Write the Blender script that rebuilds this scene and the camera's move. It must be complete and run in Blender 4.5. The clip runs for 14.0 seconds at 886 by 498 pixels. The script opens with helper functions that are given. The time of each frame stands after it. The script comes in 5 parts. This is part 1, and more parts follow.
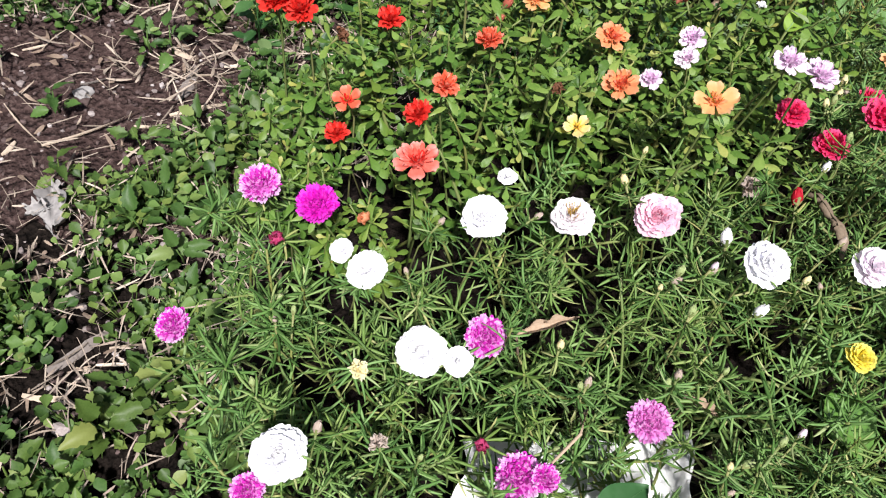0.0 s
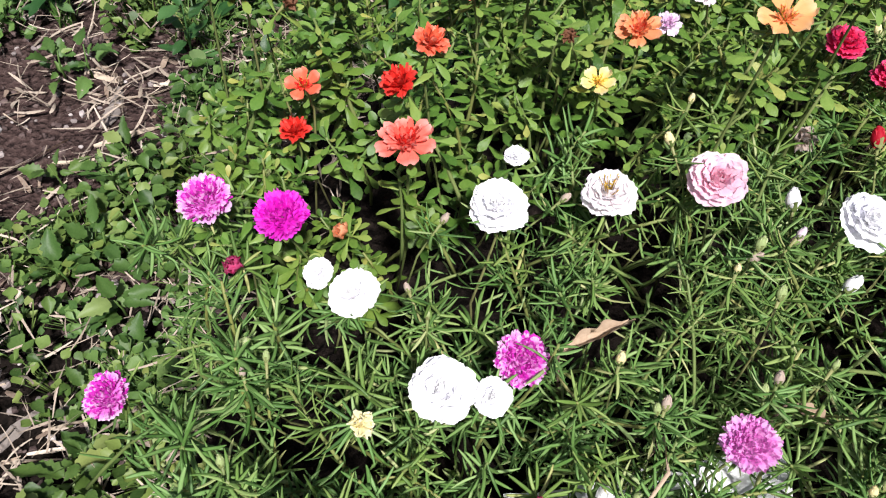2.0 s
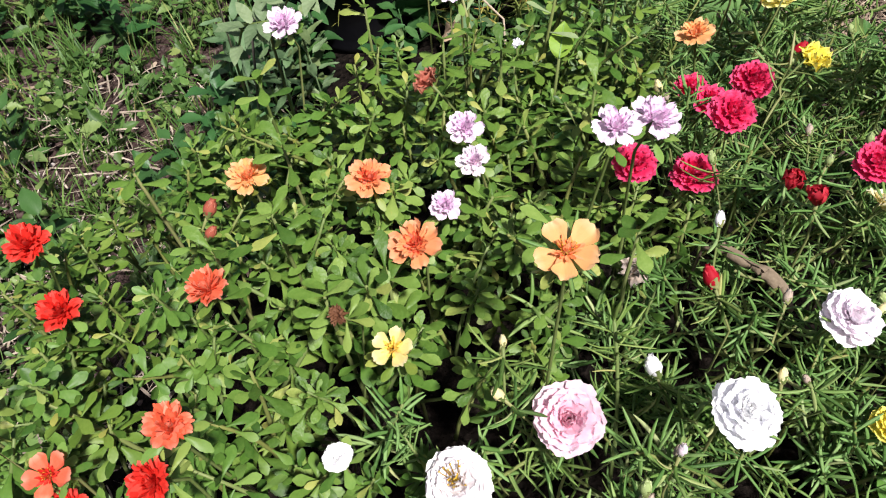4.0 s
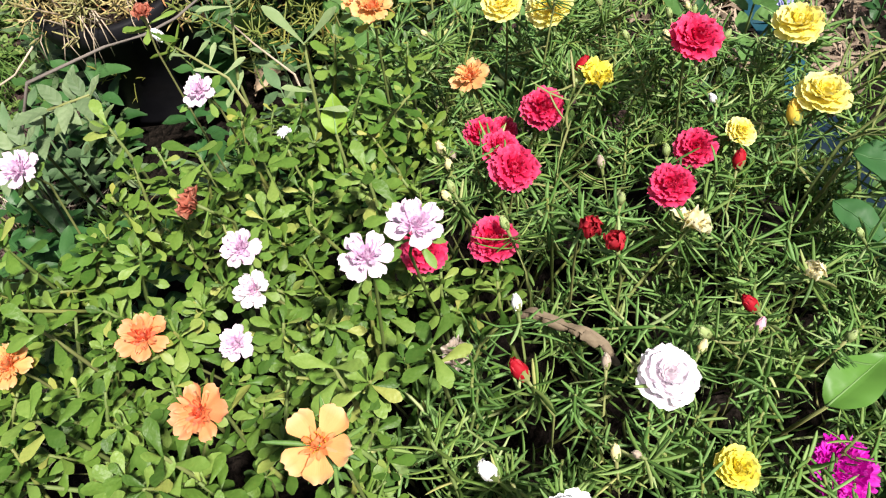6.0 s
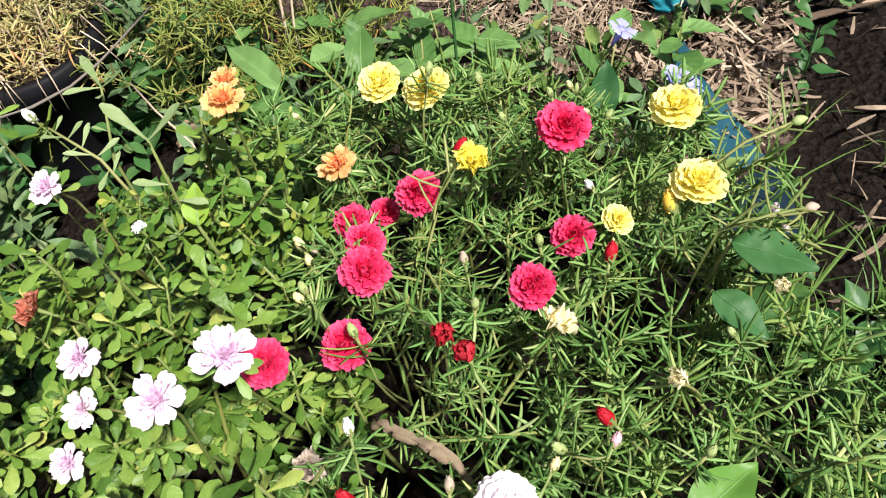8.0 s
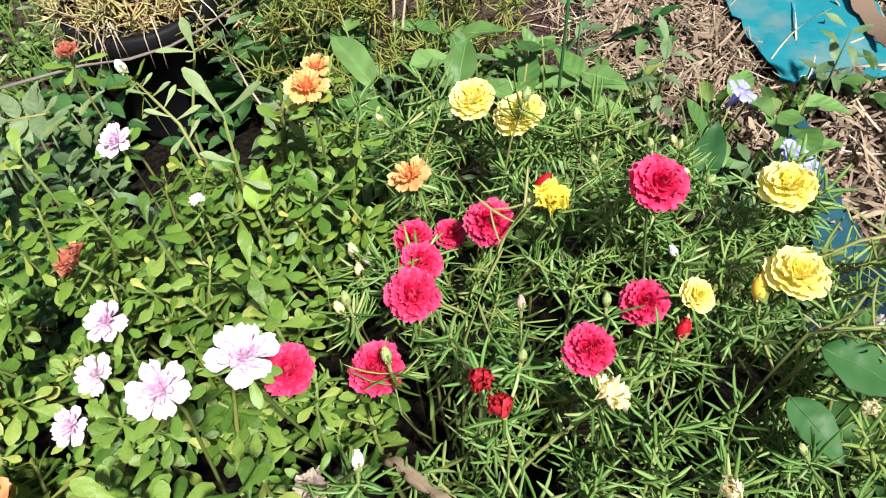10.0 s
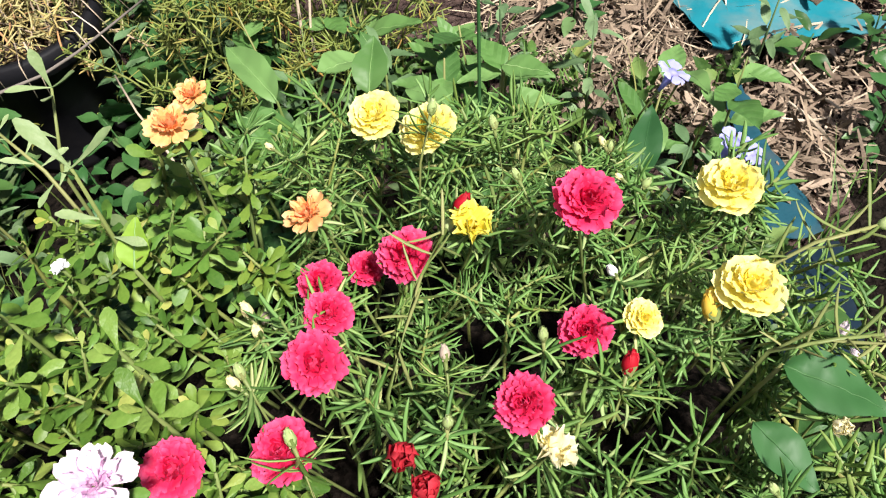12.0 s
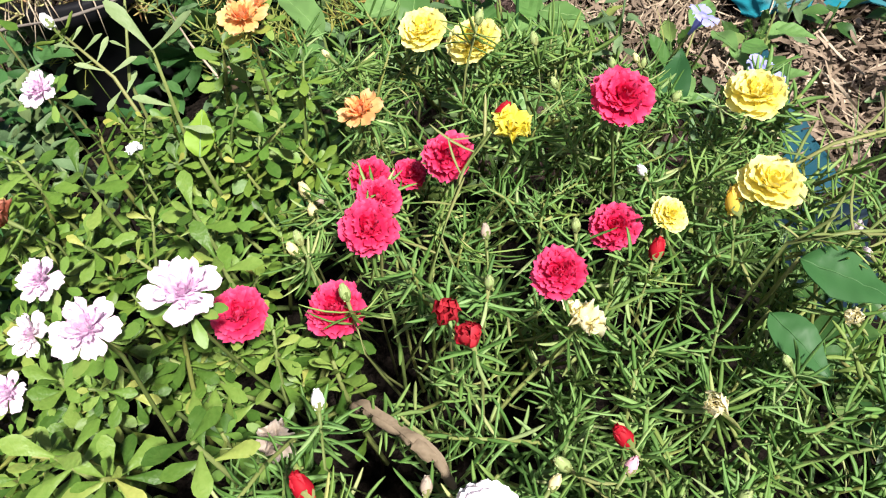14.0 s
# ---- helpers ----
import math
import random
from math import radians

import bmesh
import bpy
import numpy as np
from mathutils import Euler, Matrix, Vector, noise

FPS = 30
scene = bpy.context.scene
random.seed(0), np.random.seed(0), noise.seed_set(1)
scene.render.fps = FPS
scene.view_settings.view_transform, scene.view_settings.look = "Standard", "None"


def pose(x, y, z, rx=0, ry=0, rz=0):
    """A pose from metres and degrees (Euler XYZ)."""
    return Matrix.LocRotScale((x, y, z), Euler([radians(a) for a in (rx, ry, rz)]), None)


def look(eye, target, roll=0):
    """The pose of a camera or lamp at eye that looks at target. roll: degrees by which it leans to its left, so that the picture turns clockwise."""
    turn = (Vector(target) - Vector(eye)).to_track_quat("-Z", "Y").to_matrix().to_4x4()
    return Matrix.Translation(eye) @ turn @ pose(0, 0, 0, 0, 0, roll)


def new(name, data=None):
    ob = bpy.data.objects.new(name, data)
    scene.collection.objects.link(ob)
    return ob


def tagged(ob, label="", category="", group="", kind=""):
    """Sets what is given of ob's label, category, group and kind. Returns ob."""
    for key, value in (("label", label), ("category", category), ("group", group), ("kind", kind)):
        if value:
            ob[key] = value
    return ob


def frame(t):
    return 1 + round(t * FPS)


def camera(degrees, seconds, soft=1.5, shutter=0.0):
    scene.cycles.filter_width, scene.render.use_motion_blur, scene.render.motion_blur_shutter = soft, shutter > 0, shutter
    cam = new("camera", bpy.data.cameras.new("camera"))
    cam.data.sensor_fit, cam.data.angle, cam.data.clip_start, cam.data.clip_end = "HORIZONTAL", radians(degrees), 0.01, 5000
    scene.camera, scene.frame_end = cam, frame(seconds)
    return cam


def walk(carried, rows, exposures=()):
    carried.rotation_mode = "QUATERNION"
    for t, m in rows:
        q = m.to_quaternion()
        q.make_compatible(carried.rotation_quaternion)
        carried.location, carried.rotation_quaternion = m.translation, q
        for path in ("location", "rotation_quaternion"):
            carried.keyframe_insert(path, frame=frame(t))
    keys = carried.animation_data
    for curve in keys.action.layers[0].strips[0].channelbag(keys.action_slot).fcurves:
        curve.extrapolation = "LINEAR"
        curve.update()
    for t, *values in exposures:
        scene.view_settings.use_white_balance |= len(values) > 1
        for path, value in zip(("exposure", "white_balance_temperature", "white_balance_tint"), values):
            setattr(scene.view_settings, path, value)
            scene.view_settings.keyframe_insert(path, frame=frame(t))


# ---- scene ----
cam = camera(62.5, 14.0, soft=1.15)
PATH = [
    (0, (-0.0291, -0.4903, 0.7427), (-0.1436, -0.2432, 0.3233), 9.19),
    (0.5, (-0.0378, -0.4908, 0.7505), (-0.1539, -0.2443, 0.3313), 5.62),
    (1, (-0.0485, -0.4758, 0.7416), (-0.1692, -0.2238, 0.3270), 3.39),
    (1.5, (-0.0608, -0.4804, 0.6586), (-0.1703, -0.2278, 0.2412), 8.39),
    (2, (-0.0756, -0.4488, 0.6296), (-0.1754, -0.1782, 0.2212), 6.21),
    (2.5, (-0.0795, -0.3977, 0.6226), (-0.1559, -0.1117, 0.2197), 2.12),
    (3, (-0.0929, -0.3502, 0.6396), (-0.1592, -0.0529, 0.2431), 0.22),
    (3.2, (-0.0915, -0.3301, 0.6467), (-0.1504, -0.0270, 0.2534), -1.41),
    (5.3, (-0.0178, -0.2128, 0.6553), (-0.0147, 0.0694, 0.2425), -7.50),
    (5.5, (-0.0103, -0.2065, 0.6593), (-0.0021, 0.0764, 0.2471), -8.68),
    (6, (0.0158, -0.1867, 0.6596), (0.0347, 0.0936, 0.2459), -11.46),
    (6.5, (0.0522, -0.1672, 0.6617), (0.0800, 0.1110, 0.2472), -12.98),
    (7, (0.0837, -0.1515, 0.6658), (0.1104, 0.1313, 0.2544), -13.82),
    (7.2, (0.0920, -0.1538, 0.6631), (0.1195, 0.1356, 0.2563), -13.02),
    (9.3, (0.1159, -0.1490, 0.6604), (0.1251, 0.1354, 0.2493), -7.83),
    (9.5, (0.1158, -0.1466, 0.6438), (0.1158, 0.1451, 0.2376), -6.94),
    (10, (0.1165, -0.1288, 0.6404), (0.0979, 0.1744, 0.2433), -6.27),
    (10.5, (0.1400, -0.0937, 0.6211), (0.1363, 0.1981, 0.2152), -7.22),
    (11, (0.1499, -0.0556, 0.6100), (0.1650, 0.2291, 0.1993), -8.23),
    (11.5, (0.1419, -0.0544, 0.6106), (0.1565, 0.2343, 0.2026), -7.23),
    (12, (0.1446, -0.0725, 0.6133), (0.1523, 0.2181, 0.2064), -8.04),
    (12.5, (0.1452, -0.0884, 0.6157), (0.1599, 0.2102, 0.2148), -6.20),
    (13, (0.1373, -0.1072, 0.6127), (0.1468, 0.1937, 0.2135), -6.52),
    (13.5, (0.1259, -0.1209, 0.6109), (0.1344, 0.1805, 0.2120), -5.91),
    (14, (0.1219, -0.1373, 0.6044), (0.1188, 0.1557, 0.1992), -7.65),
]
EXPOSURES = [(0, 0.82, 6050, 17), (3.2, 0.8, 6050, 17), (5.3, 1.0, 6500, 11), (7.2, 1.11, 6500, 11), (9.5, 1.2, 6400, 11), (14, 1.2, 6400, 11)]
walk(cam, [(t, look(eye, target, roll)) for t, eye, target, roll in PATH], EXPOSURES)

# ---- light ----
world = bpy.data.worlds.new("overcast_sky")
scene.world = world
world.use_nodes = True
wt = world.node_tree
sky = wt.nodes.new("ShaderNodeTexSky")
sky.sky_type = "NISHITA"
sky.sun_disc = False
sky.sun_elevation, sky.sun_rotation = radians(62), radians(200)
sky.air_density, sky.dust_density = 1.0, 3.0
wt.links.new(sky.outputs[0], wt.nodes["Background"].inputs[0])
wt.nodes["Background"].inputs[1].default_value = 0.034
sun_data = bpy.data.lights.new("sun", "SUN")
sun_data.energy, sun_data.angle, sun_data.color = 5.0, radians(5), (1.0, 0.95, 0.87)
sun = new("sun", sun_data)
sun.matrix_world = look((0.75, -1.0, 2.1), (0, 0, 0))


# ---- materials ----
def material(name, rough=0.5, spec=0.5):
    m = bpy.data.materials.new(name)
    m.use_nodes = True
    b = m.node_tree.nodes["Principled BSDF"]
    b.inputs["Roughness"].default_value = rough
    b.inputs["Specular IOR Level"].default_value = spec
    return m, m.node_tree, b


def node(nt, kind, **inputs):
    n = nt.nodes.new(kind)
    for k, v in inputs.items():
        n.inputs[k.replace("_", " ")].default_value = v
    return n


def ramp(nt, fac, stops):
    r = nt.nodes.new("ShaderNodeValToRGB")
    while len(r.color_ramp.elements) < len(stops):
        r.color_ramp.elements.new(0.5)
    for e, (p, c) in zip(r.color_ramp.elements, stops):
        e.position, e.color = p, (*c, 1)
    nt.links.new(fac, r.inputs[0])
    return r.outputs[0]


def blend(nt, fac, a, b, mode="MIX"):
    x = nt.nodes.new("ShaderNodeMix")
    x.data_type, x.blend_type = "RGBA", mode
    for sock, v in ((x.inputs[0], fac), (x.inputs[6], a), (x.inputs[7], b)):
        if isinstance(v, bpy.types.NodeSocket):
            nt.links.new(v, sock)
        elif isinstance(v, tuple):
            sock.default_value = (*v, 1)
        else:
            sock.default_value = v
    return x.outputs[2]


def noise_of(nt, scale, detail=3, space="Object", stretch=None):
    tc = nt.nodes.new("ShaderNodeTexCoord")
    n = node(nt, "ShaderNodeTexNoise", Scale=scale, Detail=detail)
    if stretch:
        mp = nt.nodes.new("ShaderNodeMapping")
        mp.inputs["Scale"].default_value = stretch
        nt.links.new(tc.outputs[space], mp.inputs[0])
        nt.links.new(mp.outputs[0], n.inputs["Vector"])
    else:
        nt.links.new(tc.outputs[space], n.inputs["Vector"])
    return n.outputs["Fac"]


def bump(nt, b, height, strength, dist):
    k = node(nt, "ShaderNodeBump", Strength=strength, Distance=dist)
    nt.links.new(height, k.inputs["Height"])
    nt.links.new(k.outputs[0], b.inputs["Normal"])


def thin(nt, b, colour, share):
    """Lets some light through a leaf or petal."""
    tr = nt.nodes.new("ShaderNodeBsdfTranslucent")
    mixer = nt.nodes.new("ShaderNodeMixShader")
    mixer.inputs[0].default_value = share
    nt.links.new(colour, tr.inputs[0])
    nt.links.new(b.outputs[0], mixer.inputs[1])
    nt.links.new(tr.outputs[0], mixer.inputs[2])
    nt.links.new(mixer.outputs[0], nt.nodes["Material Output"].inputs[0])


def vary(nt, island):
    if island:
        return nt.nodes.new("ShaderNodeNewGeometry").outputs["Random Per Island"]
    return nt.nodes.new("ShaderNodeObjectInfo").outputs["Random"]


def leaf_mat(name, dark, mid, light, tip=None, rough=0.42, island=True, share=0.24, patch=9.0, veins=0.0):
    """Foliage: every leaf its own green, mottled, with a few yellowed ones."""
    m, nt, b = material(name, rough, 0.25)
    c = ramp(nt, vary(nt, island), [(0.0, dark), (0.45, mid), (0.9, light), (1.0, tip or light)])
    big = noise_of(nt, patch, 2, "Object")
    c = blend(nt, big, c, blend(nt, 1.0, c, (0.66, 0.8, 0.62), "MULTIPLY"))
    if island:
        tone = ramp(nt, vary(nt, False), [(0.0, (0.6, 0.74, 0.62)), (0.3, (0.82, 0.96, 0.98)), (0.6, (1, 1, 1)), (1.0, (1.0, 0.9, 0.72))])
        c = blend(nt, 1.0, c, tone, "MULTIPLY")
    fine = noise_of(nt, 500.0 if island else 5.0, 3)
    c = blend(nt, 0.12, c, blend(nt, ramp(nt, fine, [(0.3, (0, 0, 0)), (0.7, (1, 1, 1))]), dark, light))
    height = fine
    if veins:
        tc = nt.nodes.new("ShaderNodeTexCoord")
        sep = nt.nodes.new("ShaderNodeSeparateXYZ")
        nt.links.new(tc.outputs["Object"], sep.inputs[0])
        side = node(nt, "ShaderNodeMath")
        side.operation = "ABSOLUTE"
        nt.links.new(sep.outputs["X"], side.inputs[0])
        slant = node(nt, "ShaderNodeMath")
        slant.operation = "SUBTRACT"
        nt.links.new(sep.outputs["Y"], slant.inputs[0])
        nt.links.new(side.outputs[0], slant.inputs[1])
        wave = node(nt, "ShaderNodeMath")
        wave.operation = "PINGPONG"
        wave.inputs[1].default_value = veins
        nt.links.new(slant.outputs[0], wave.inputs[0])
        line = node(nt, "ShaderNodeMath")
        line.operation = "DIVIDE"
        line.inputs[1].default_value = veins
        nt.links.new(wave.outputs[0], line.inputs[0])
        height = line.outputs[0]
        c = blend(nt, ramp(nt, height, [(0.0, (0.16, 0.16, 0.16)), (0.2, (0, 0, 0))]), c, light)
    nt.links.new(c, b.inputs["Base Color"])
    thin(nt, b, c, share)
    bump(nt, b, height, 0.15 if veins else 0.2, 0.001 if island else 0.006)
    return m


def petal_mat(name, base, edge, heart, streak=0.25, share=0.5):
    """Petals: colour from the heart outwards along the petal, with fine veins."""
    m, nt, b = material(name, 0.55, 0.25)
    tc = nt.nodes.new("ShaderNodeTexCoord")
    sep = nt.nodes.new("ShaderNodeSeparateXYZ")
    nt.links.new(tc.outputs["Generated"], sep.inputs[0])
    c = ramp(nt, sep.outputs["Y"], [(0.0, heart), (0.35, base), (0.7, base), (0.97, edge)])
    veins = noise_of(nt, 3.0, 3, "Generated", (9, 1.2, 3))
    c = blend(nt, veins, c, blend(nt, streak, c, edge))
    r = vary(nt, False)
    c = blend(nt, r, c, blend(nt, 1.0, c, (0.86, 0.86, 0.9), "MULTIPLY"))
    nt.links.new(c, b.inputs["Base Color"])
    thin(nt, b, c, share)
    bump(nt, b, veins, 0.3, 0.001)
    return m


def tuft_mat(name, base, edge, share=0.45):
    """Crowded narrow petals joined in one mesh, each of its own shade."""
    m, nt, b = material(name, 0.6, 0.2)
    c = ramp(nt, vary(nt, True), [(0.0, tuple(v * 0.85 for v in base)), (0.5, base), (1.0, edge)])
    nt.links.new(c, b.inputs["Base Color"])
    thin(nt, b, c, share)
    return m


COLOURS = {
    "white": ((0.93, 0.93, 0.93), (0.95, 0.95, 0.95), (0.9, 0.9, 0.84)),
    "blush": ((0.9, 0.84, 0.82), (0.92, 0.89, 0.89), (0.88, 0.66, 0.25)),
    "pink": ((0.86, 0.5, 0.6), (0.9, 0.72, 0.78), (0.84, 0.42, 0.52)),
    "palepink": ((0.92, 0.83, 0.88), (0.94, 0.9, 0.93), (0.88, 0.72, 0.78)),
    "orchid": ((0.78, 0.28, 0.66), (0.86, 0.56, 0.8), (0.68, 0.15, 0.5)),
    "magenta": ((0.74, 0.015, 0.55), (0.8, 0.08, 0.64), (0.65, 0.012, 0.44)),
    "magentamix": ((0.7, 0.05, 0.55), (0.9, 0.64, 0.87), (0.62, 0.03, 0.46)),
    "crimson": ((0.5, 0.02, 0.1), (0.7, 0.12, 0.28), (0.4, 0.01, 0.08)),
    "rose": ((0.67, 0.011, 0.08), (0.84, 0.1, 0.25), (0.52, 0.008, 0.04)),
}
COLOURS.update({
    "red": ((0.47, 0.01, 0.025), (0.6, 0.05, 0.07), (0.34, 0.006, 0.012)),
    "scarlet": ((0.7, 0.03, 0.018), (0.8, 0.1, 0.07), (0.62, 0.015, 0.01)),
    "coral": ((0.78, 0.13, 0.055), (0.85, 0.34, 0.22), (0.68, 0.04, 0.015)),
    "salmon": ((0.84, 0.15, 0.1), (0.9, 0.4, 0.33), (0.74, 0.03, 0.015)),
    "orange": ((0.86, 0.31, 0.12), (0.89, 0.46, 0.25), (0.78, 0.1, 0.02)),
    "amber": ((0.88, 0.43, 0.15), (0.9, 0.58, 0.3), (0.8, 0.16, 0.03)),
    "gold": ((0.9, 0.66, 0.1), (0.93, 0.76, 0.24), (0.86, 0.56, 0.06)),
    "yellow": ((0.92, 0.8, 0.15), (0.95, 0.89, 0.4), (0.9, 0.7, 0.08)),
    "sunny": ((0.84, 0.72, 0.06), (0.9, 0.82, 0.2), (0.76, 0.56, 0.04)),
    "lemon": ((0.88, 0.79, 0.42), (0.9, 0.86, 0.62), (0.84, 0.7, 0.3)),
})
COLOURS.update({
    "cream": ((0.86, 0.66, 0.22), (0.88, 0.78, 0.45), (0.82, 0.42, 0.06)),
    "lilac": ((0.8, 0.58, 0.75), (0.88, 0.76, 0.86), (0.62, 0.3, 0.54)),
    "blushlilac": ((0.84, 0.72, 0.78), (0.88, 0.82, 0.84), (0.75, 0.45, 0.55)),
    "mauve": ((0.75, 0.5, 0.7), (0.9, 0.76, 0.87), (0.58, 0.28, 0.5)),
    "violet": ((0.42, 0.43, 0.86), (0.52, 0.53, 0.92), (0.3, 0.26, 0.62)),
    "dullred": ((0.48, 0.13, 0.08), (0.6, 0.26, 0.17), (0.34, 0.05, 0.03)),
    "faded": ((0.55, 0.45, 0.36), (0.62, 0.55, 0.48), (0.4, 0.25, 0.2)),
    "brown": ((0.2, 0.09, 0.045), (0.28, 0.13, 0.07), (0.12, 0.05, 0.03)),
    "green": ((0.4, 0.5, 0.2), (0.62, 0.66, 0.4), (0.2, 0.3, 0.06)),
})
WORDS = {
    "white": "pure white", "blush": "blush white, yellow-hearted", "pink": "soft pink", "palepink": "very pale pink", "orchid": "orchid pink",
    "magenta": "vivid magenta", "magentamix": "magenta flecked with white", "crimson": "crimson", "rose": "deep rose-red", "red": "dark red",
    "scarlet": "scarlet", "coral": "coral red", "salmon": "salmon red", "orange": "orange", "amber": "amber orange", "gold": "golden yellow",
    "yellow": "bright yellow", "sunny": "strong yellow", "lemon": "pale lemon", "cream": "creamy yellow", "lilac": "pale lilac", "blushlilac": "white tinged lilac",
    "mauve": "mauve", "violet": "blue violet", "dullred": "dull red", "faded": "faded beige", "brown": "withered brown", "green": "greenish",
}
PETAL = {k: petal_mat("petal_" + k, b, e, h, 0.5 if k in ("magentamix", "pink", "lilac") else 0.25, 0.3 if k in ("white", "blush", "palepink", "lilac", "blushlilac") else 0.4) for k, (b, e, h) in COLOURS.items()}
TUFT = {k: tuft_mat("tuft_" + k, b, e, 0.3 if k in ("white", "blush", "palepink") else 0.42) for k, (b, e, h) in COLOURS.items()}

NEEDLE = leaf_mat("needle_leaf", (0.048, 0.112, 0.025), (0.145, 0.255, 0.06), (0.29, 0.4, 0.145), (0.48, 0.47, 0.23), 0.5, share=0.22)
SPOON = leaf_mat("purslane_leaf", (0.038, 0.094, 0.014), (0.115, 0.203, 0.032), (0.218, 0.305, 0.07), (0.37, 0.36, 0.1), 0.45, share=0.22)
SPOON_ONE = leaf_mat("purslane_leaf_single", (0.038, 0.094, 0.014), (0.115, 0.203, 0.032), (0.218, 0.305, 0.07), (0.37, 0.36, 0.1), 0.45, share=0.22, island=False)
BROAD = leaf_mat("broad_leaf", (0.045, 0.115, 0.03), (0.1, 0.205, 0.055), (0.18, 0.3, 0.105), None, 0.48, island=False, share=0.28, veins=0.11)
DEEP = leaf_mat("deep_leaf", (0.02, 0.07, 0.025), (0.035, 0.11, 0.035), (0.06, 0.15, 0.05), None, 0.5, island=False)
MIDLEAF = leaf_mat("mid_green_leaf", (0.06, 0.15, 0.025), (0.1, 0.23, 0.04), (0.17, 0.31, 0.07), None, 0.45, island=False, share=0.3)
GRASS = leaf_mat("grass_blade", (0.04, 0.1, 0.02), (0.09, 0.18, 0.04), (0.17, 0.26, 0.07), (0.35, 0.3, 0.12), 0.5)
STALK = leaf_mat("stalk", (0.09, 0.13, 0.03), (0.16, 0.2, 0.06), (0.26, 0.25, 0.1), (0.3, 0.14, 0.06), 0.5, island=True, share=0.05)
STALK_ONE = leaf_mat("flower_stalk", (0.1, 0.14, 0.035), (0.17, 0.2, 0.07), (0.25, 0.24, 0.1), None, 0.5, island=False, share=0.05)
DRYMOSS = leaf_mat("dry_needle", (0.26, 0.18, 0.07), (0.48, 0.37, 0.16), (0.66, 0.54, 0.3), (0.5, 0.22, 0.12), 0.7)


def straw_mat(name, dark, mid, light, island):
    m, nt, b = material(name, 0.75, 0.2)
    c = ramp(nt, vary(nt, island), [(0.0, dark), (0.55, mid), (1.0, light)])
    grain = noise_of(nt, 60, 4, "Object", (8, 8, 8))
    c = blend(nt, 0.45, c, blend(nt, grain, dark, light))
    nt.links.new(c, b.inputs["Base Color"])
    bump(nt, b, grain, 0.5, 0.001)
    return m


STRAW = straw_mat("straw", (0.13, 0.09, 0.06), (0.3, 0.225, 0.15), (0.52, 0.43, 0.32), True)
STRAW_ONE = straw_mat("straw_single", (0.26, 0.2, 0.14), (0.46, 0.37, 0.27), (0.66, 0.57, 0.45), False)
MULCH = straw_mat("mulch", (0.04, 0.027, 0.019), (0.15, 0.105, 0.075), (0.4, 0.31, 0.23), True)
DRYLEAF = straw_mat("dry_leaf", (0.19, 0.13, 0.08), (0.33, 0.24, 0.155), (0.48, 0.38, 0.27), False)
BARK = straw_mat("bark", (0.06, 0.04, 0.03), (0.13, 0.09, 0.06), (0.2, 0.15, 0.11), False)
STONE = straw_mat("pebble", (0.06, 0.045, 0.042), (0.17, 0.135, 0.12), (0.55, 0.5, 0.47), True)
CLOD = straw_mat("soil_clod", (0.024, 0.015, 0.014), (0.06, 0.042, 0.037), (0.14, 0.1, 0.09), True)
CANE = straw_mat("grey_cane", (0.07, 0.06, 0.052), (0.14, 0.12, 0.105), (0.23, 0.2, 0.175), False)
GREYLEAF = straw_mat("grey_leaf", (0.2, 0.19, 0.18), (0.3, 0.29, 0.27), (0.4, 0.39, 0.37), False)


def soil_mat(name, low, mid, high):
    m, nt, b = material(name, 0.95, 0.05)
    tc = nt.nodes.new("ShaderNodeTexCoord")
    big = node(nt, "ShaderNodeTexNoise", Scale=5.0, Detail=5.0)
    fine = node(nt, "ShaderNodeTexNoise", Scale=160.0, Detail=6.0)
    clod = node(nt, "ShaderNodeTexVoronoi", Scale=75.0)
    for n in (big, fine, clod):
        nt.links.new(tc.outputs["Object"], n.inputs["Vector"])
    c = ramp(nt, fine.outputs["Fac"], [(0.25, low), (0.55, mid), (0.8, high)])
    c = blend(nt, big.outputs["Fac"], c, blend(nt, 1.0, c, (0.62, 0.58, 0.56), "MULTIPLY"))
    nt.links.new(c, b.inputs["Base Color"])
    h = node(nt, "ShaderNodeMath")
    h.operation = "ADD"
    nt.links.new(fine.outputs["Fac"], h.inputs[0])
    nt.links.new(clod.outputs["Distance"], h.inputs[1])
    bump(nt, b, h.outputs[0], 1.0, 0.012)
    return m


def plastic_mat(name, colour, rough, wrinkle=18.0, dirt=(0.25, 0.2, 0.15), spec=0.4):
    m, nt, b = material(name, rough, spec)
    n = noise_of(nt, wrinkle, 4)
    c = blend(nt, ramp(nt, n, [(0.5, (0, 0, 0)), (0.85, (0.6, 0.6, 0.6))]), colour, dirt)
    nt.links.new(c, b.inputs["Base Color"])
    bump(nt, b, noise_of(nt, wrinkle * 3, 3), 0.35, 0.004)
    return m


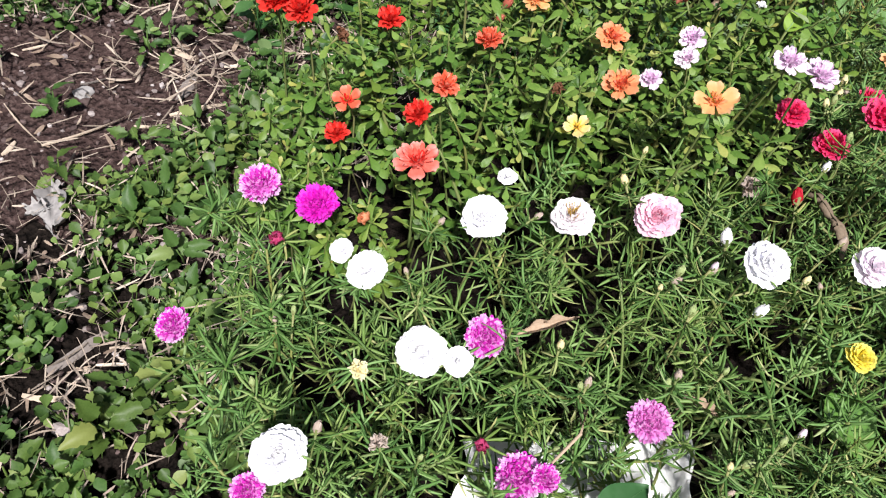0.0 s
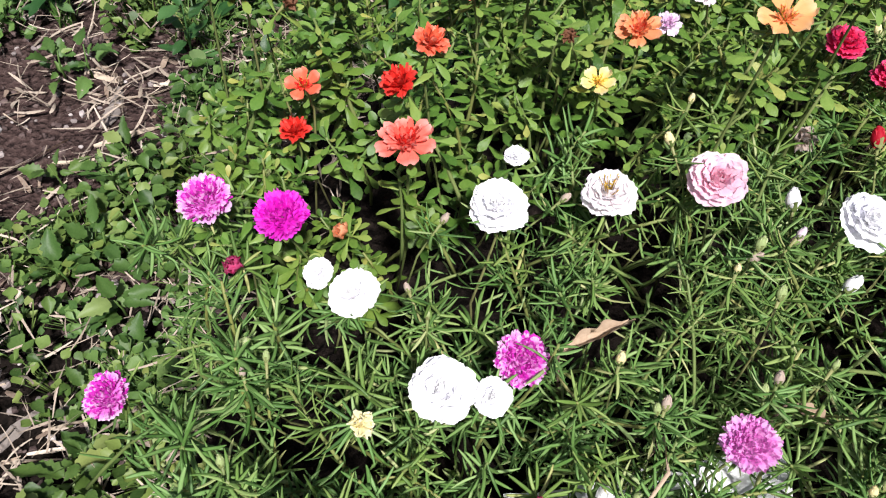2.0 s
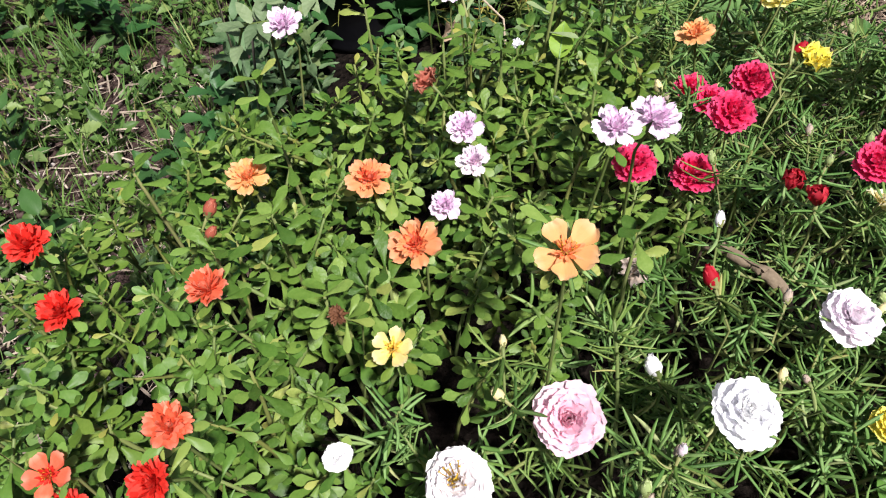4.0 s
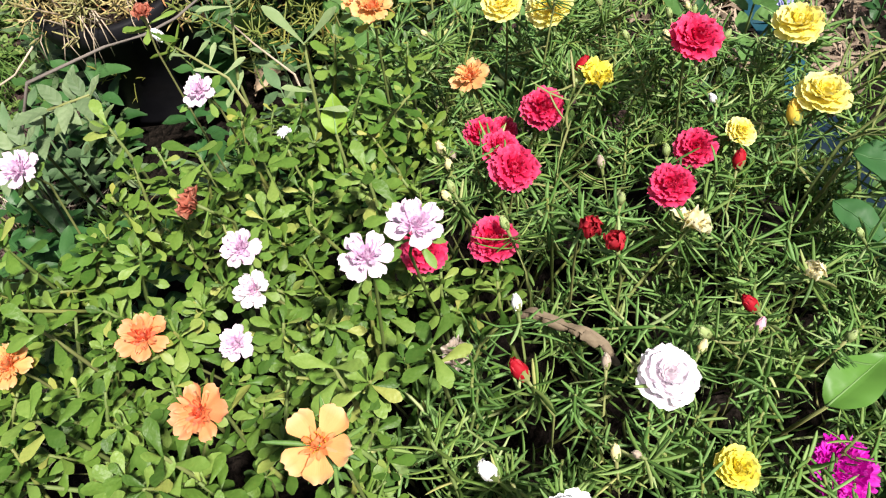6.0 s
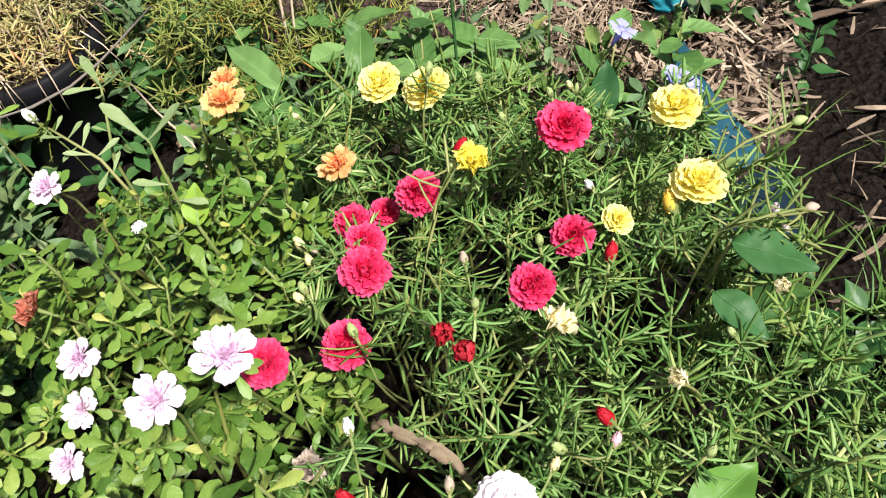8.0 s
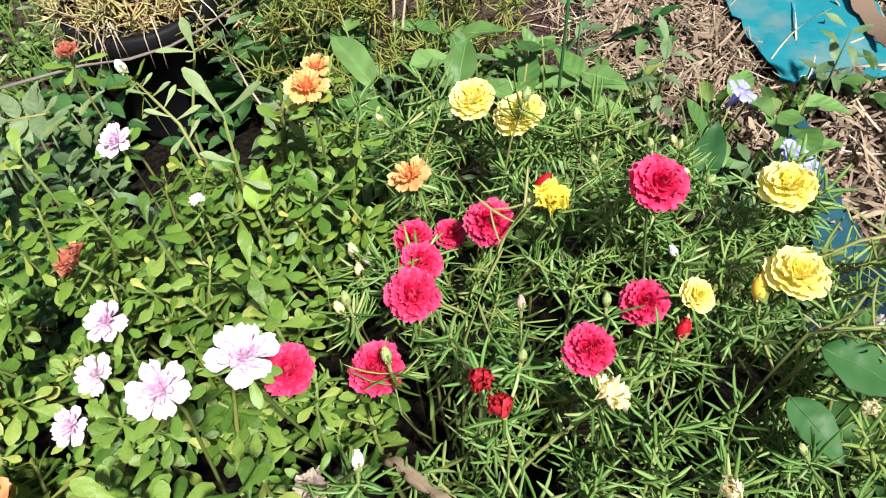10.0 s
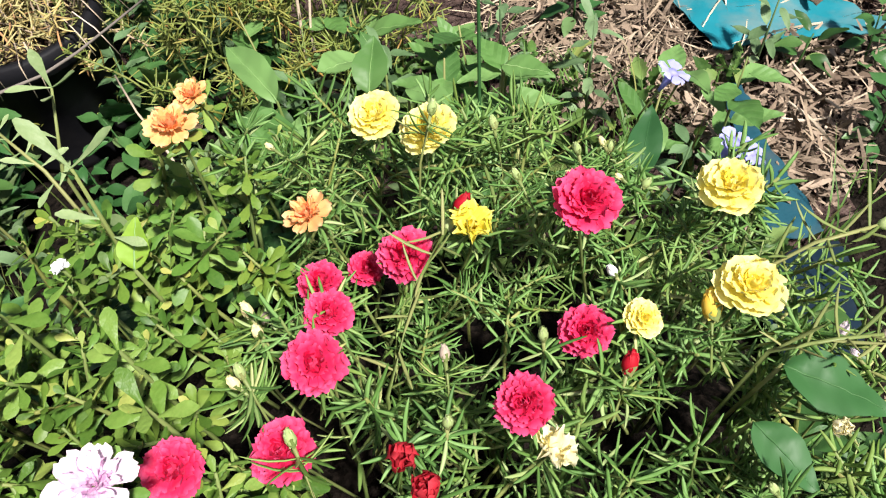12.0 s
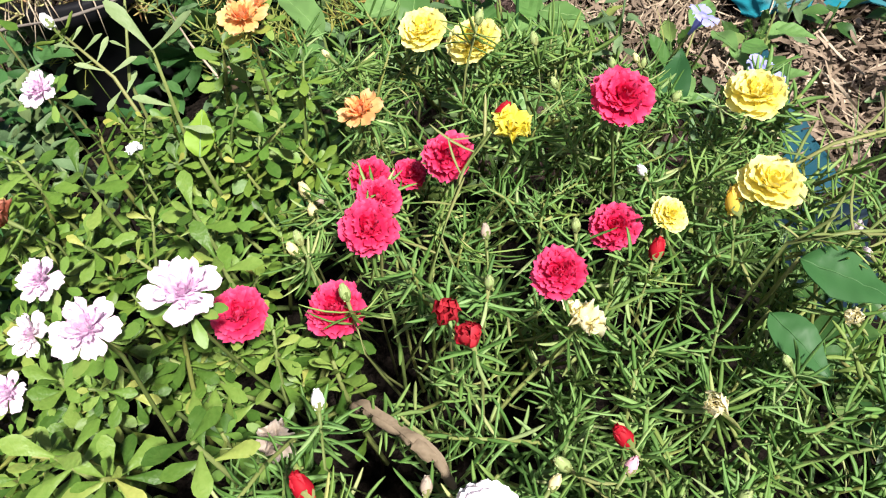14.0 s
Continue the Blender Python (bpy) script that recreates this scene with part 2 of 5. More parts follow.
SOIL = soil_mat("soil", (0.028, 0.018, 0.017), (0.08, 0.054, 0.048), (0.17, 0.125, 0.112))
# the same soil blackened: shade between and under the plants, put into colour
SHADE_SOIL = soil_mat("shade_black_soil", (0.006, 0.005, 0.004), (0.014, 0.011, 0.009), (0.035, 0.027, 0.022))
TEAL = plastic_mat("teal_sheet", (0.006, 0.14, 0.18), 0.7, 18, (0.2, 0.17, 0.13), 0.2)
TEAL_DARK = plastic_mat("dusty_blue_sheet", (0.01, 0.055, 0.08), 0.8, 30, (0.06, 0.055, 0.05), 0.15)
NAVY = plastic_mat("dark_blue_plastic", (0.004, 0.014, 0.026), 0.6, 18, (0.012, 0.012, 0.012), 0.15)
WITHERED = straw_mat("withered_leaf", (0.06, 0.045, 0.03), (0.13, 0.098, 0.064), (0.22, 0.17, 0.115), False)
BLACK = plastic_mat("black_pot_plastic", (0.006, 0.006, 0.008), 0.6, 12, (0.02, 0.018, 0.016), 0.12)
SACK = plastic_mat("white_sack", (0.78, 0.79, 0.76), 0.55, 25, (0.5, 0.48, 0.42))
STAMEN = petal_mat("stamen", (0.8, 0.55, 0.05), (0.85, 0.65, 0.1), (0.7, 0.5, 0.1))

# ---- mesh tools ----
RND = random.Random(7)


def mesh_of(name, verts, faces, mat, smooth=True):
    me = bpy.data.meshes.new(name)
    me.from_pydata([tuple(v) for v in verts], [], faces)
    me.materials.append(mat)
    if smooth:
        me.polygons.foreach_set("use_smooth", [True] * len(me.polygons))
    me.update()
    return me


def thing(name, place, label, category, group="", kind=""):
    ob = new(name)
    ob.empty_display_size = 0.02
    ob.matrix_basis = place if isinstance(place, Matrix) else Matrix.Translation(place)
    return tagged(ob, label, category, group, kind)


def piece(name, me, parent, m=None, label=""):
    ob = new(name, me)
    ob.parent = parent
    if m is not None:
        ob.matrix_basis = m
    if label:
        ob["label"] = label
    return ob


def joined(bits):
    """One vertex and face list from (verts, faces, matrix) bits."""
    vs, fs, k = [], [], 0
    for v, f, m in bits:
        a = np.asarray(v, float)
        if m is not None:
            mm = np.array(m)
            a = a @ mm[:3, :3].T + mm[:3, 3]
        vs.append(a)
        fs += [tuple(i + k for i in q) for q in f]
        k += len(a)
    return np.concatenate(vs), fs


def strip(nu, nv, fn):
    """A sheet of nu by nv cells from fn(u, v), u in 0..1 and v in -1..1."""
    vs = [fn(i / nu, 2 * j / nv - 1) for i in range(nu + 1) for j in range(nv + 1)]
    w = nv + 1
    return vs, [(i * w + j, i * w + j + 1, (i + 1) * w + j + 1, (i + 1) * w + j) for i in range(nu) for j in range(nv)]


def tube(path, radii, sides=5):
    vs, fs = [], []
    for k, p in enumerate(path):
        a, b = Vector(path[max(k - 1, 0)]), Vector(path[min(k + 1, len(path) - 1)])
        d = (b - a).normalized()
        s = d.orthogonal().normalized()
        t = d.cross(s)
        for i in range(sides):
            w = 2 * math.pi * i / sides
            vs.append(tuple(Vector(p) + radii[k] * (math.cos(w) * s + math.sin(w) * t)))
    for k in range(len(path) - 1):
        fs += [(k * sides + i, k * sides + (i + 1) % sides, (k + 1) * sides + (i + 1) % sides, (k + 1) * sides + i) for i in range(sides)]
    fs.append(tuple(range(sides))[::-1])
    fs.append(tuple(range((len(path) - 1) * sides, len(path) * sides)))
    return vs, fs


def petal_shape(length, width, cup=0.15, curl=0.15, ruffle=0.05, notch=0.0, wide_at=0.68, seed=0, nu=5, nv=4, taper=0.5, ragged=0.0):
    r = random.Random(seed)
    ph, ph2, rate = r.uniform(0, 6), r.uniform(0, 6), r.uniform(4, 7)
    jag = [r.uniform(-1, 1) for _ in range(nv + 1)]

    def fn(u, v):
        if u < wide_at:
            w = 0.16 + 0.84 * (u / wide_at) ** (1 / (taper + 0.5))
        else:
            w = math.sqrt(max(0.0, 1 - ((u - wide_at) / (1.02 - wide_at)) ** 2))
            w = 0.22 + 0.78 * w
        y = u * length * (1 - notch * (1 - abs(v)) * u ** 3 - 0.07 * v * v * u) + ruffle * 0.5 * math.sin(v * 6 + ph2) * u ** 3 * length
        y += ragged * jag[round((v + 1) * nv / 2)] * u ** 8 * length
        z = curl * length * u * u + cup * width * v * v * (0.3 + 0.7 * u) + ruffle * length * math.sin(v * rate + ph) * u * u
        return (v * w * width / 2, y, z)

    return strip(nu, nv, fn)


def needle_shape(length, thick, bend, seed=0):
    """A fleshy needle, blunt at the tip, bent sideways and up or down."""
    s = 0.22 * math.sin(seed * 7.3 + length * 3000)
    steps, half = (0, 0.2, 0.5, 0.8, 0.95, 1), (0.28, 0.44, 0.52, 0.42, 0.22, 0.03)
    vs, fs = [], []
    for t, w in zip(steps, half):
        for a, b in ((-1, 0.0), (-0.5, 0.42), (0.5, 0.42), (1, 0.0), (0, -0.5)):
            vs.append((s * length * t * t + a * w * thick, t * length, bend * length * t * t + b * w * thick))
    for k in range(len(steps) - 1):
        fs += [(k * 5 + i, (k + 1) * 5 + i, (k + 1) * 5 + (i + 1) % 5, k * 5 + (i + 1) % 5) for i in range(5)]
    return vs, fs


def spoon_shape(length, width, bend, thick=0.0011, fold=0.12, seed=0):
    """A thick spatula-shaped leaf, closed all round."""
    out, faces = [], []
    nu, nv = 7, 4

    def fn(u, v, side):
        if u < 0.7:
            w = 0.14 + 0.86 * (u / 0.7) ** 1.35
        else:
            w = max(0.06, math.sqrt(max(0.0, 1 - ((u - 0.7) / 0.31) ** 2)))
        t = thick * side * (1 - v * v) * (0.4 + 0.6 * math.sin(math.pi * min(1, u + 0.1)))
        return (v * w * width / 2, u * length, bend * length * u * u + fold * width * v * v * w + t)

    top = strip(nu, nv, lambda u, v: fn(u, v, 1.0))
    low = strip(nu, nv, lambda u, v: fn(u, v, -1.0))
    k = len(top[0])
    return top[0] + low[0], top[1] + [tuple(reversed([i + k for i in f])) for f in low[1]]


def ovate_shape(length, width, bend, fold=0.1, lobes=0.0, seed=0, nu=8, nv=4, tip=1.0):
    """A broad leaf with a midrib fold and, with lobes, a toothed margin."""
    r = random.Random(seed)
    ph = r.uniform(0, 6)

    def fn(u, v):
        w = (math.sin(math.pi * min(1, u ** 0.8)) ** 0.8) if 0 < u < 1 else 0.02
        if u > 0.6:
            w *= 1 - (u - 0.6) * 0.5 * tip
        w *= 1 + lobes * (0.5 if int(u * nu) % 2 else -0.5) * abs(v)
        z = bend * length * u * u + fold * width * abs(v) * w + 0.03 * length * math.sin(9 * u + ph) * v
        return (v * w * width / 2, u * length, z)

    return strip(nu, nv, fn)


def turn_to(direction, spin=0.0, up=Vector((0, 0, 1))):
    """Turns local +y to a direction, with local +z as near up as can be."""
    y = Vector(direction).normalized()
    x = y.cross(up)
    if x.length < 1e-4:
        x = Vector((1, 0, 0))
    x.normalize()
    m = Matrix((x, y, x.cross(y))).transposed().to_4x4()
    return m @ Matrix.Rotation(spin, 4, "Y")


def smooth(a, b, x):
    t = min(1, max(0, (x - a) / (b - a)))
    return t * t * (3 - 2 * t)


# ---- the plan ----
HOLLOWS = [(0.15, 0.16), (0.155, 0.178), (0.126, 0.146), (0.184, 0.112), (0.05, -0.06), (0.058, 0.024), (0.09, 0.046), (0.106, 0.036), (0.108, 0.094), (0.139, 0.114), (0.174, 0.021), (0.134, -0.03), (-0.11, -0.218), (0.014, -0.158), (-0.168, -0.327),
           (-0.089, -0.291), (-0.017, -0.223), (0.092, -0.142), (-0.152, -0.215), (-0.066, -0.201), (0.052, -0.143), (-0.103, -0.172), (0.048, 0.022), (0.091, 0.019), (0.115, 0.068), (0.077, 0.009), (0.128, 0.038)]
BED = [(-0.40, -0.06), (-0.34, -0.235), (-0.262, -0.35), (-0.175, -0.455), (-0.04, -0.44), (0.1, -0.35), (0.21, -0.24), (0.275, -0.08),
       (0.35, 0.01), (0.375, 0.07), (0.355, 0.135), (0.315, 0.2), (0.22, 0.28), (0.06, 0.31), (-0.03, 0.275), (-0.1, 0.235), (-0.18, 0.2), (-0.28, 0.155), (-0.39, 0.06)]
PURSLANE = [(-0.47, -0.05), (-0.37, -0.235), (-0.22, -0.25), (-0.187, -0.216), (-0.168, -0.165), (-0.128, -0.105), (-0.075, -0.105), (-0.02, -0.045),
            (0.03, -0.004), (0.046, 0.065), (0.035, 0.128), (0.062, 0.175), (0.05, 0.35), (-0.05, 0.35), (-0.17, 0.3), (-0.29, 0.22), (-0.41, 0.08)]


# outline of the ground whose shade is painted into the soil colour
SHADE_OUTLINE = [(-0.42, -0.06), (-0.42, -0.2), (-0.6, -0.28), (-0.78, -0.4), (-0.8, -0.8), (-0.1, -0.8), (-0.02, -0.5), (0.15, -0.4), (0.3, -0.25), (0.45, -0.1), (0.95, 0.1), (0.95, 0.9), (0.7, 0.53), (0.62, 0.42), (0.54, 0.3), (0.44, 0.27),
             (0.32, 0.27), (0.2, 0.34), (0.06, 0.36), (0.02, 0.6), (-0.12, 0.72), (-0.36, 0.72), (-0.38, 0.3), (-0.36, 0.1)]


def edge_distance(poly, x, y):
    """Metres inside the outline; negative outside."""
    best, inside = 9.0, False
    for k, (x1, y1) in enumerate(poly):
        x2, y2 = poly[(k + 1) % len(poly)]
        t = max(0, min(1, ((x - x1) * (x2 - x1) + (y - y1) * (y2 - y1)) / ((x2 - x1) ** 2 + (y2 - y1) ** 2)))
        best = min(best, math.hypot(x - x1 - t * (x2 - x1), y - y1 - t * (y2 - y1)))
        if (y1 > y) != (y2 > y) and x < (x2 - x1) * (y - y1) / (y2 - y1) + x1:
            inside = not inside
    return best if inside else -best


def soil_height(x, y):
    d = edge_distance(BED, x, y) if abs(x) < 1.2 and abs(y) < 1.2 else -1
    h = 0.12 * smooth(-0.14, 0.1, d)
    return h + 0.012 * noise.noise((x * 6, y * 6, 0)) + 0.006 * noise.noise((x * 23, y * 23, 3))


def build_ground():
    ticks = [-60, -20, -8, -3.5, -2] + [round(-1.4 + 0.025 * i, 3) for i in range(113)] + [2, 3.5, 8, 20, 60]
    vs = [(x, y, soil_height(x, y) if abs(x) < 3 and abs(y) < 3 else 0.0) for y in ticks for x in ticks]
    n = len(ticks)
    fs = [(j * n + i, j * n + i + 1, (j + 1) * n + i + 1, (j + 1) * n + i) for j in range(n - 1) for i in range(n - 1)]
    mid = [((vs[q[0]][0] + vs[q[2]][0]) / 2, (vs[q[0]][1] + vs[q[2]][1]) / 2) for q in fs]
    # faces inside the outline take the soil with shade painted in
    shaded = [abs(x) < 1 and abs(y) < 1 and edge_distance(SHADE_OUTLINE, x, y) > 0 for x, y in mid]
    g = new("ground", mesh_of("ground", vs, [q for q, k in zip(fs, shaded) if not k], SOIL))
    part_of = [q for q, k in zip(fs, shaded) if k]
    bed = new("bed_soil", mesh_of("bed_soil", vs, part_of, SHADE_SOIL))
    tagged(bed, "soil under and round the bed, blackened with painted shade", "soil", "", "structure")
    tagged(g, "dark brown crumbly garden soil rising under the flower bed", "ground", "", "structure")


build_ground()
BLOOMS = []

# ---- flowers ----
MESHES = {}


def shape(key, make):
    if key not in MESHES:
        MESHES[key] = make()
    return MESHES[key]


HEART = {"orange": "coral", "amber": "orange", "lilac": "mauve", "blushlilac": "mauve", "cream": "gold", "salmon": "scarlet", "coral": "scarlet"}


def petal_mesh(colour, style, k, **kw):
    def make():
        v, f = petal_shape(nu=7, nv=8, seed=k * 17 + len(style), **kw)
        return mesh_of("petal", v, f, PETAL[colour])
    return shape(("petal", colour, style, k), make)


def set_at(angle, lift, out=0.0, high=0.0, scale=1.0, roll=0.0):
    """Pose of a petal that leaves the heart at a compass angle, raised by lift degrees."""
    return (Matrix.Rotation(angle, 4, "Z") @ Matrix.Translation((0, out, high)) @ Matrix.Rotation(radians(lift), 4, "X")
            @ Matrix.Rotation(radians(roll), 4, "Y") @ Matrix.Scale(scale, 4))


def crowd(colour, style, k, count, lift, length, width, out, high, spread, pointed=0.5):
    """Many small petals joined in one mesh: the crowded heart of a double flower."""
    def make():
        r = random.Random(k * 31 + len(style))
        bits = []
        for i in range(count):
            a = i * 2.39996 + r.uniform(-0.25, 0.25)
            q = math.sqrt((i + 0.5) / count)
            le = length * r.uniform(0.75, 1.15) * (0.62 + 0.38 * q)
            v, f = petal_shape(le, width * r.uniform(0.8, 1.2), r.uniform(0.05, 0.3), r.uniform(-0.05, 0.3), 0.1, 0.0, pointed, seed=i + 100 * k, nu=3, nv=2)
            bits.append((v, f, set_at(a, lift[0] + (lift[1] - lift[0]) * q + r.uniform(-spread, spread), out * q, high * (1 - q), roll=r.uniform(-25, 25))))
        return mesh_of("frilled_heart", *joined(bits), TUFT[colour])
    return shape(("crowd", colour, style, k), make)


def stamens(k, colour="stamen"):
    def make():
        r = random.Random(k)
        bits = []
        for i in range(16):
            a, q = i * 2.4, r.uniform(0.02, 0.16)
            p = (q * math.cos(a), q * math.sin(a), 0.0)
            e = (p[0] * 1.9, p[1] * 1.9, r.uniform(0.2, 0.34))
            bits.append((*tube([p, e, (e[0], e[1], e[2] + 0.035)], [0.012, 0.01, 0.024], 4), None))
        return mesh_of("stamen_tuft", *joined(bits), STAMEN)
    return shape(("stamens", k), make)


def bud_mesh(colour, k, long=1.5):
    """Furled petals wound round each other, with a point."""
    def make():
        r = random.Random(k)
        bits = []
        for i in range(6):
            v, f = petal_shape(1.75 * long * r.uniform(0.9, 1.05), 1.5, 0.5, -0.06, 0.03, wide_at=0.6, seed=i, nu=6, nv=4)
            bits.append((v, f, Matrix.Rotation(i * 1.1, 4, "Z") @ Matrix.Translation((0, 0.6, 0)) @ Matrix.Rotation(radians(97 + r.uniform(-4, 4)), 4, "X")))
        core = []
        for i in range(7):
            z = i / 6
            core.append((0, 0, z * 1.8 * long))
        v, f = tube(core, [0.35, 0.72, 0.88, 0.86, 0.7, 0.45, 0.08], 8)
        bits.append((v, f, None))
        return mesh_of("furled_corolla", *joined(bits), TUFT[colour])
    return shape(("bud", colour, k), make)


def collar_mesh(kind, k):
    """The leaves that stand round the stalk right under a flower."""
    def make():
        r = random.Random(k + 50)
        bits = []
        if kind == "needle":
            for i in range(15):
                v, f = needle_shape(r.uniform(0.013, 0.024), 0.0022, r.uniform(-0.2, 0.35))
                bits.append((v, f, set_at(i * 2.4 + r.uniform(-0.3, 0.3), r.uniform(-25, 25), 0.001, -r.uniform(0.003, 0.014))))
            return mesh_of("leaf_collar", *joined(bits), NEEDLE)
        for i in range(6):
            v, f = spoon_shape(r.uniform(0.011, 0.019), r.uniform(0.0045, 0.007), r.uniform(-0.2, 0.2))
            bits.append((v, f, set_at(i * 2.4 + r.uniform(-0.3, 0.3), r.uniform(-20, 25), 0.001, -r.uniform(0.004, 0.014))))
        return mesh_of("leaf_collar", *joined(bits), SPOON)
    return shape(("collar", kind, k), make)


KINDS = {
    "rose": ("moss_rose_flower", "double moss rose bloom, ruffled petals fully open"),
    "tuft": ("moss_rose_flower", "pompom moss rose bloom crowded with narrow petals"),
    "fringe": ("purslane_flower", "fringed purslane bloom with crowded pointed petals"),
    "single": ("purslane_flower", "five-petalled purslane bloom, fully open"),
    "double": ("purslane_flower", "purslane bloom with a frilled heart"),
    "half": ("half_open_flower", "half-closed bloom on a short stalk"),
    "bud": ("flower_bud", "closed flower bud above needle leaves"),
    "faded": ("faded_flower", "shrivelled fading bloom with crumpled petals"),
    "withered": ("withered_flower", "dried-up withered bloom"),
    "trumpet": ("trumpet_flower", "five-lobed trumpet flower on a stalk"),
}


def bloom(style, colour, x, y, z, across):
    """One flower with its stalk, standing in the bed. x, y, z: its heart; across: its width."""
    n = len(BLOOMS)
    r = random.Random(n * 7 + 3)
    BLOOMS.append((x, y, z))
    name, words = KINDS[style]
    head = Matrix.Translation((x, y, z)) @ Matrix.Rotation(radians(13 + r.uniform(-9, 10)), 4, "X") @ Matrix.Rotation(radians(r.uniform(-13, 13)), 4, "Y")
    if style in ("bud", "half", "faded", "withered"):
        head = Matrix.Translation((x, y, z)) @ Matrix.Rotation(radians(r.uniform(-20, 35)), 4, "X") @ Matrix.Rotation(radians(r.uniform(-35, 35)), 4, "Y")
    if style == "bud":
        head = Matrix.Translation((x, y, z)) @ Matrix.Rotation(radians(r.uniform(-50, -8)), 4, "X") @ Matrix.Rotation(radians(r.uniform(-40, 40)), 4, "Y")
    if style == "trumpet":
        head = Matrix.Translation((x, y, z)) @ Matrix.Rotation(radians(4), 4, "X") @ Matrix.Rotation(radians(24), 4, "Y")
    ob = thing(name, head, WORDS[colour] + " " + words, "flower" if style != "bud" else "flower bud", WORDS[colour] + " " + name.replace("_", " ") + "s")
    R = across / 2 * (0.97 if style == "rose" else 1.02)
    S = Matrix.Scale(R, 4)
    spin = Matrix.Rotation(r.uniform(0, 6.28), 4, "Z")

    def ring(count, lift, scale, tag, jitter=6, out=0.05, high=0.0, tilt=9, **kw):
        for i in range(count):
            me = petal_mesh(colour, style + tag, r.randrange(4), **kw)
            a = 2 * math.pi * (i + r.uniform(-0.16, 0.16)) / count
            piece("petal", me, ob, S @ spin @ set_at(a, lift + r.uniform(-jitter, jitter), out, high, scale * r.uniform(0.9, 1.08), r.uniform(-tilt, tilt)))

    v = r.randrange(3)
    if style == "rose":
        ragged, wave = (0.045, 1.0) if colour == "rose" else (0.02, 0.55)
        ring(9, -5, 0.98, "a", jitter=6, tilt=9 * wave, length=1.0, width=0.84, cup=0.08, curl=0.1, ruffle=0.05 * wave, notch=0.05, wide_at=0.78, ragged=ragged)
        ring(9, 8, 0.9, "b", jitter=9 * wave, tilt=11 * wave, high=0.04, length=1.0, width=0.8, cup=0.13, curl=0.1, ruffle=0.06 * wave, notch=0.06, wide_at=0.78, ragged=ragged)
        ring(8, 22, 0.76, "c", jitter=12 * wave, tilt=14 * wave, high=0.07, length=1.0, width=0.78, cup=0.18, curl=0.08, ruffle=0.07 * wave, notch=0.06, wide_at=0.78, ragged=ragged)
        ring(7, 40, 0.62, "d", jitter=15 * wave, tilt=18 * wave, high=0.09, length=1.0, width=0.78, cup=0.22, curl=0.04, ruffle=0.09 * wave, notch=0.06, wide_at=0.78, ragged=ragged)
        piece("frilled_heart", crowd(colour, style, v, 24, (84, 52), 0.52, 0.4, 0.15, 0.06, 16, 0.8), ob, S)
        if colour == "blush":
            piece("stamen_tuft", stamens(v), ob, S @ Matrix.Translation((0, 0, 0.3)) @ Matrix.Scale(1.6, 4), "yellow stamens")
    elif style == "tuft":
        ring(14, -6, 0.9, "a", length=1.0, width=0.5, cup=0.12, curl=0.06, ruffle=0.05, notch=0.08, wide_at=0.8, ragged=0.03)
        ring(15, 10, 0.92, "b", high=0.03, length=1.0, width=0.36, cup=0.15, curl=0.1, ruffle=0.06, notch=0.06, wide_at=0.82, ragged=0.03)
        piece("frilled_heart", crowd(colour, style, v, 240, (89, 26), 0.34, 0.19, 0.7, 0.42, 16, 0.84), ob, S)
    elif style == "fringe":
        ring(8, 4, 0.98, "a", length=1.0, width=0.62, cup=0.15, curl=0.12, ruffle=0.08, wide_at=0.62)
        piece("frilled_heart", crowd(colour, style, v, 60, (86, 24), 0.86, 0.27, 0.15, 0.04, 13, 0.62), ob, S)
    elif style == "single":
        ring(5, 8, 1.0, "a", jitter=7, length=1.0, width=0.82, cup=0.16, curl=0.08, ruffle=0.06, notch=0.05, wide_at=0.67, taper=0.35)
        piece("frilled_heart", crowd(HEART.get(colour, colour), style, v, 24, (82, 20), 0.46, 0.13, 0.1, 0.02, 12, 0.65), ob, S)
        piece("stamen_tuft", stamens(v), ob, S @ Matrix.Translation((0, 0, 0.03)), "yellow stamens")
    elif style == "double":
        ring(6, 2, 1.0, "a", length=1.0, width=0.74, cup=0.12, curl=0.06, ruffle=0.07, notch=0.09, wide_at=0.7, ragged=0.02)
        ring(9, 22, 0.74, "b", jitter=14, tilt=22, high=0.04, length=1.0, width=0.4, cup=0.2, curl=0.12, ruffle=0.1, wide_at=0.74, ragged=0.04)
        piece("frilled_heart", crowd(colour, style + "s", v, 22, (80, 30), 0.62, 0.22, 0.16, 0.05, 18, 0.75), ob, S)
        piece("frilled_heart", crowd(HEART.get(colour, colour), style, v, 34, (86, 40), 0.5, 0.17, 0.14, 0.05, 18, 0.75), ob, S)
    elif style == "half":
        ring(6, 56, 1.1, "a", out=0.16, tilt=14, length=1.0, width=1.1, cup=0.3, curl=0.26, ruffle=0.1, notch=0.06, wide_at=0.74, ragged=0.03)
        ring(6, 72, 1.05, "b", out=0.12, tilt=16, length=1.0, width=1.0, cup=0.3, curl=0.24, ruffle=0.12, notch=0.06, wide_at=0.74, ragged=0.03)
        piece("frilled_heart", crowd(colour, style, v, 12, (88, 66), 0.9, 0.5, 0.12, 0.02, 10, 0.7), ob, S)
    elif style == "bud":
        piece("furled_corolla", bud_mesh(colour, v), ob, S @ Matrix.Scale(0.72, 4))
        for a in (0.4, 3.5):
            me = shape("sepal", lambda: mesh_of("sepal", *ovate_shape(1.15, 1.0, 0.0, 0.35, nu=5), STALK_ONE))
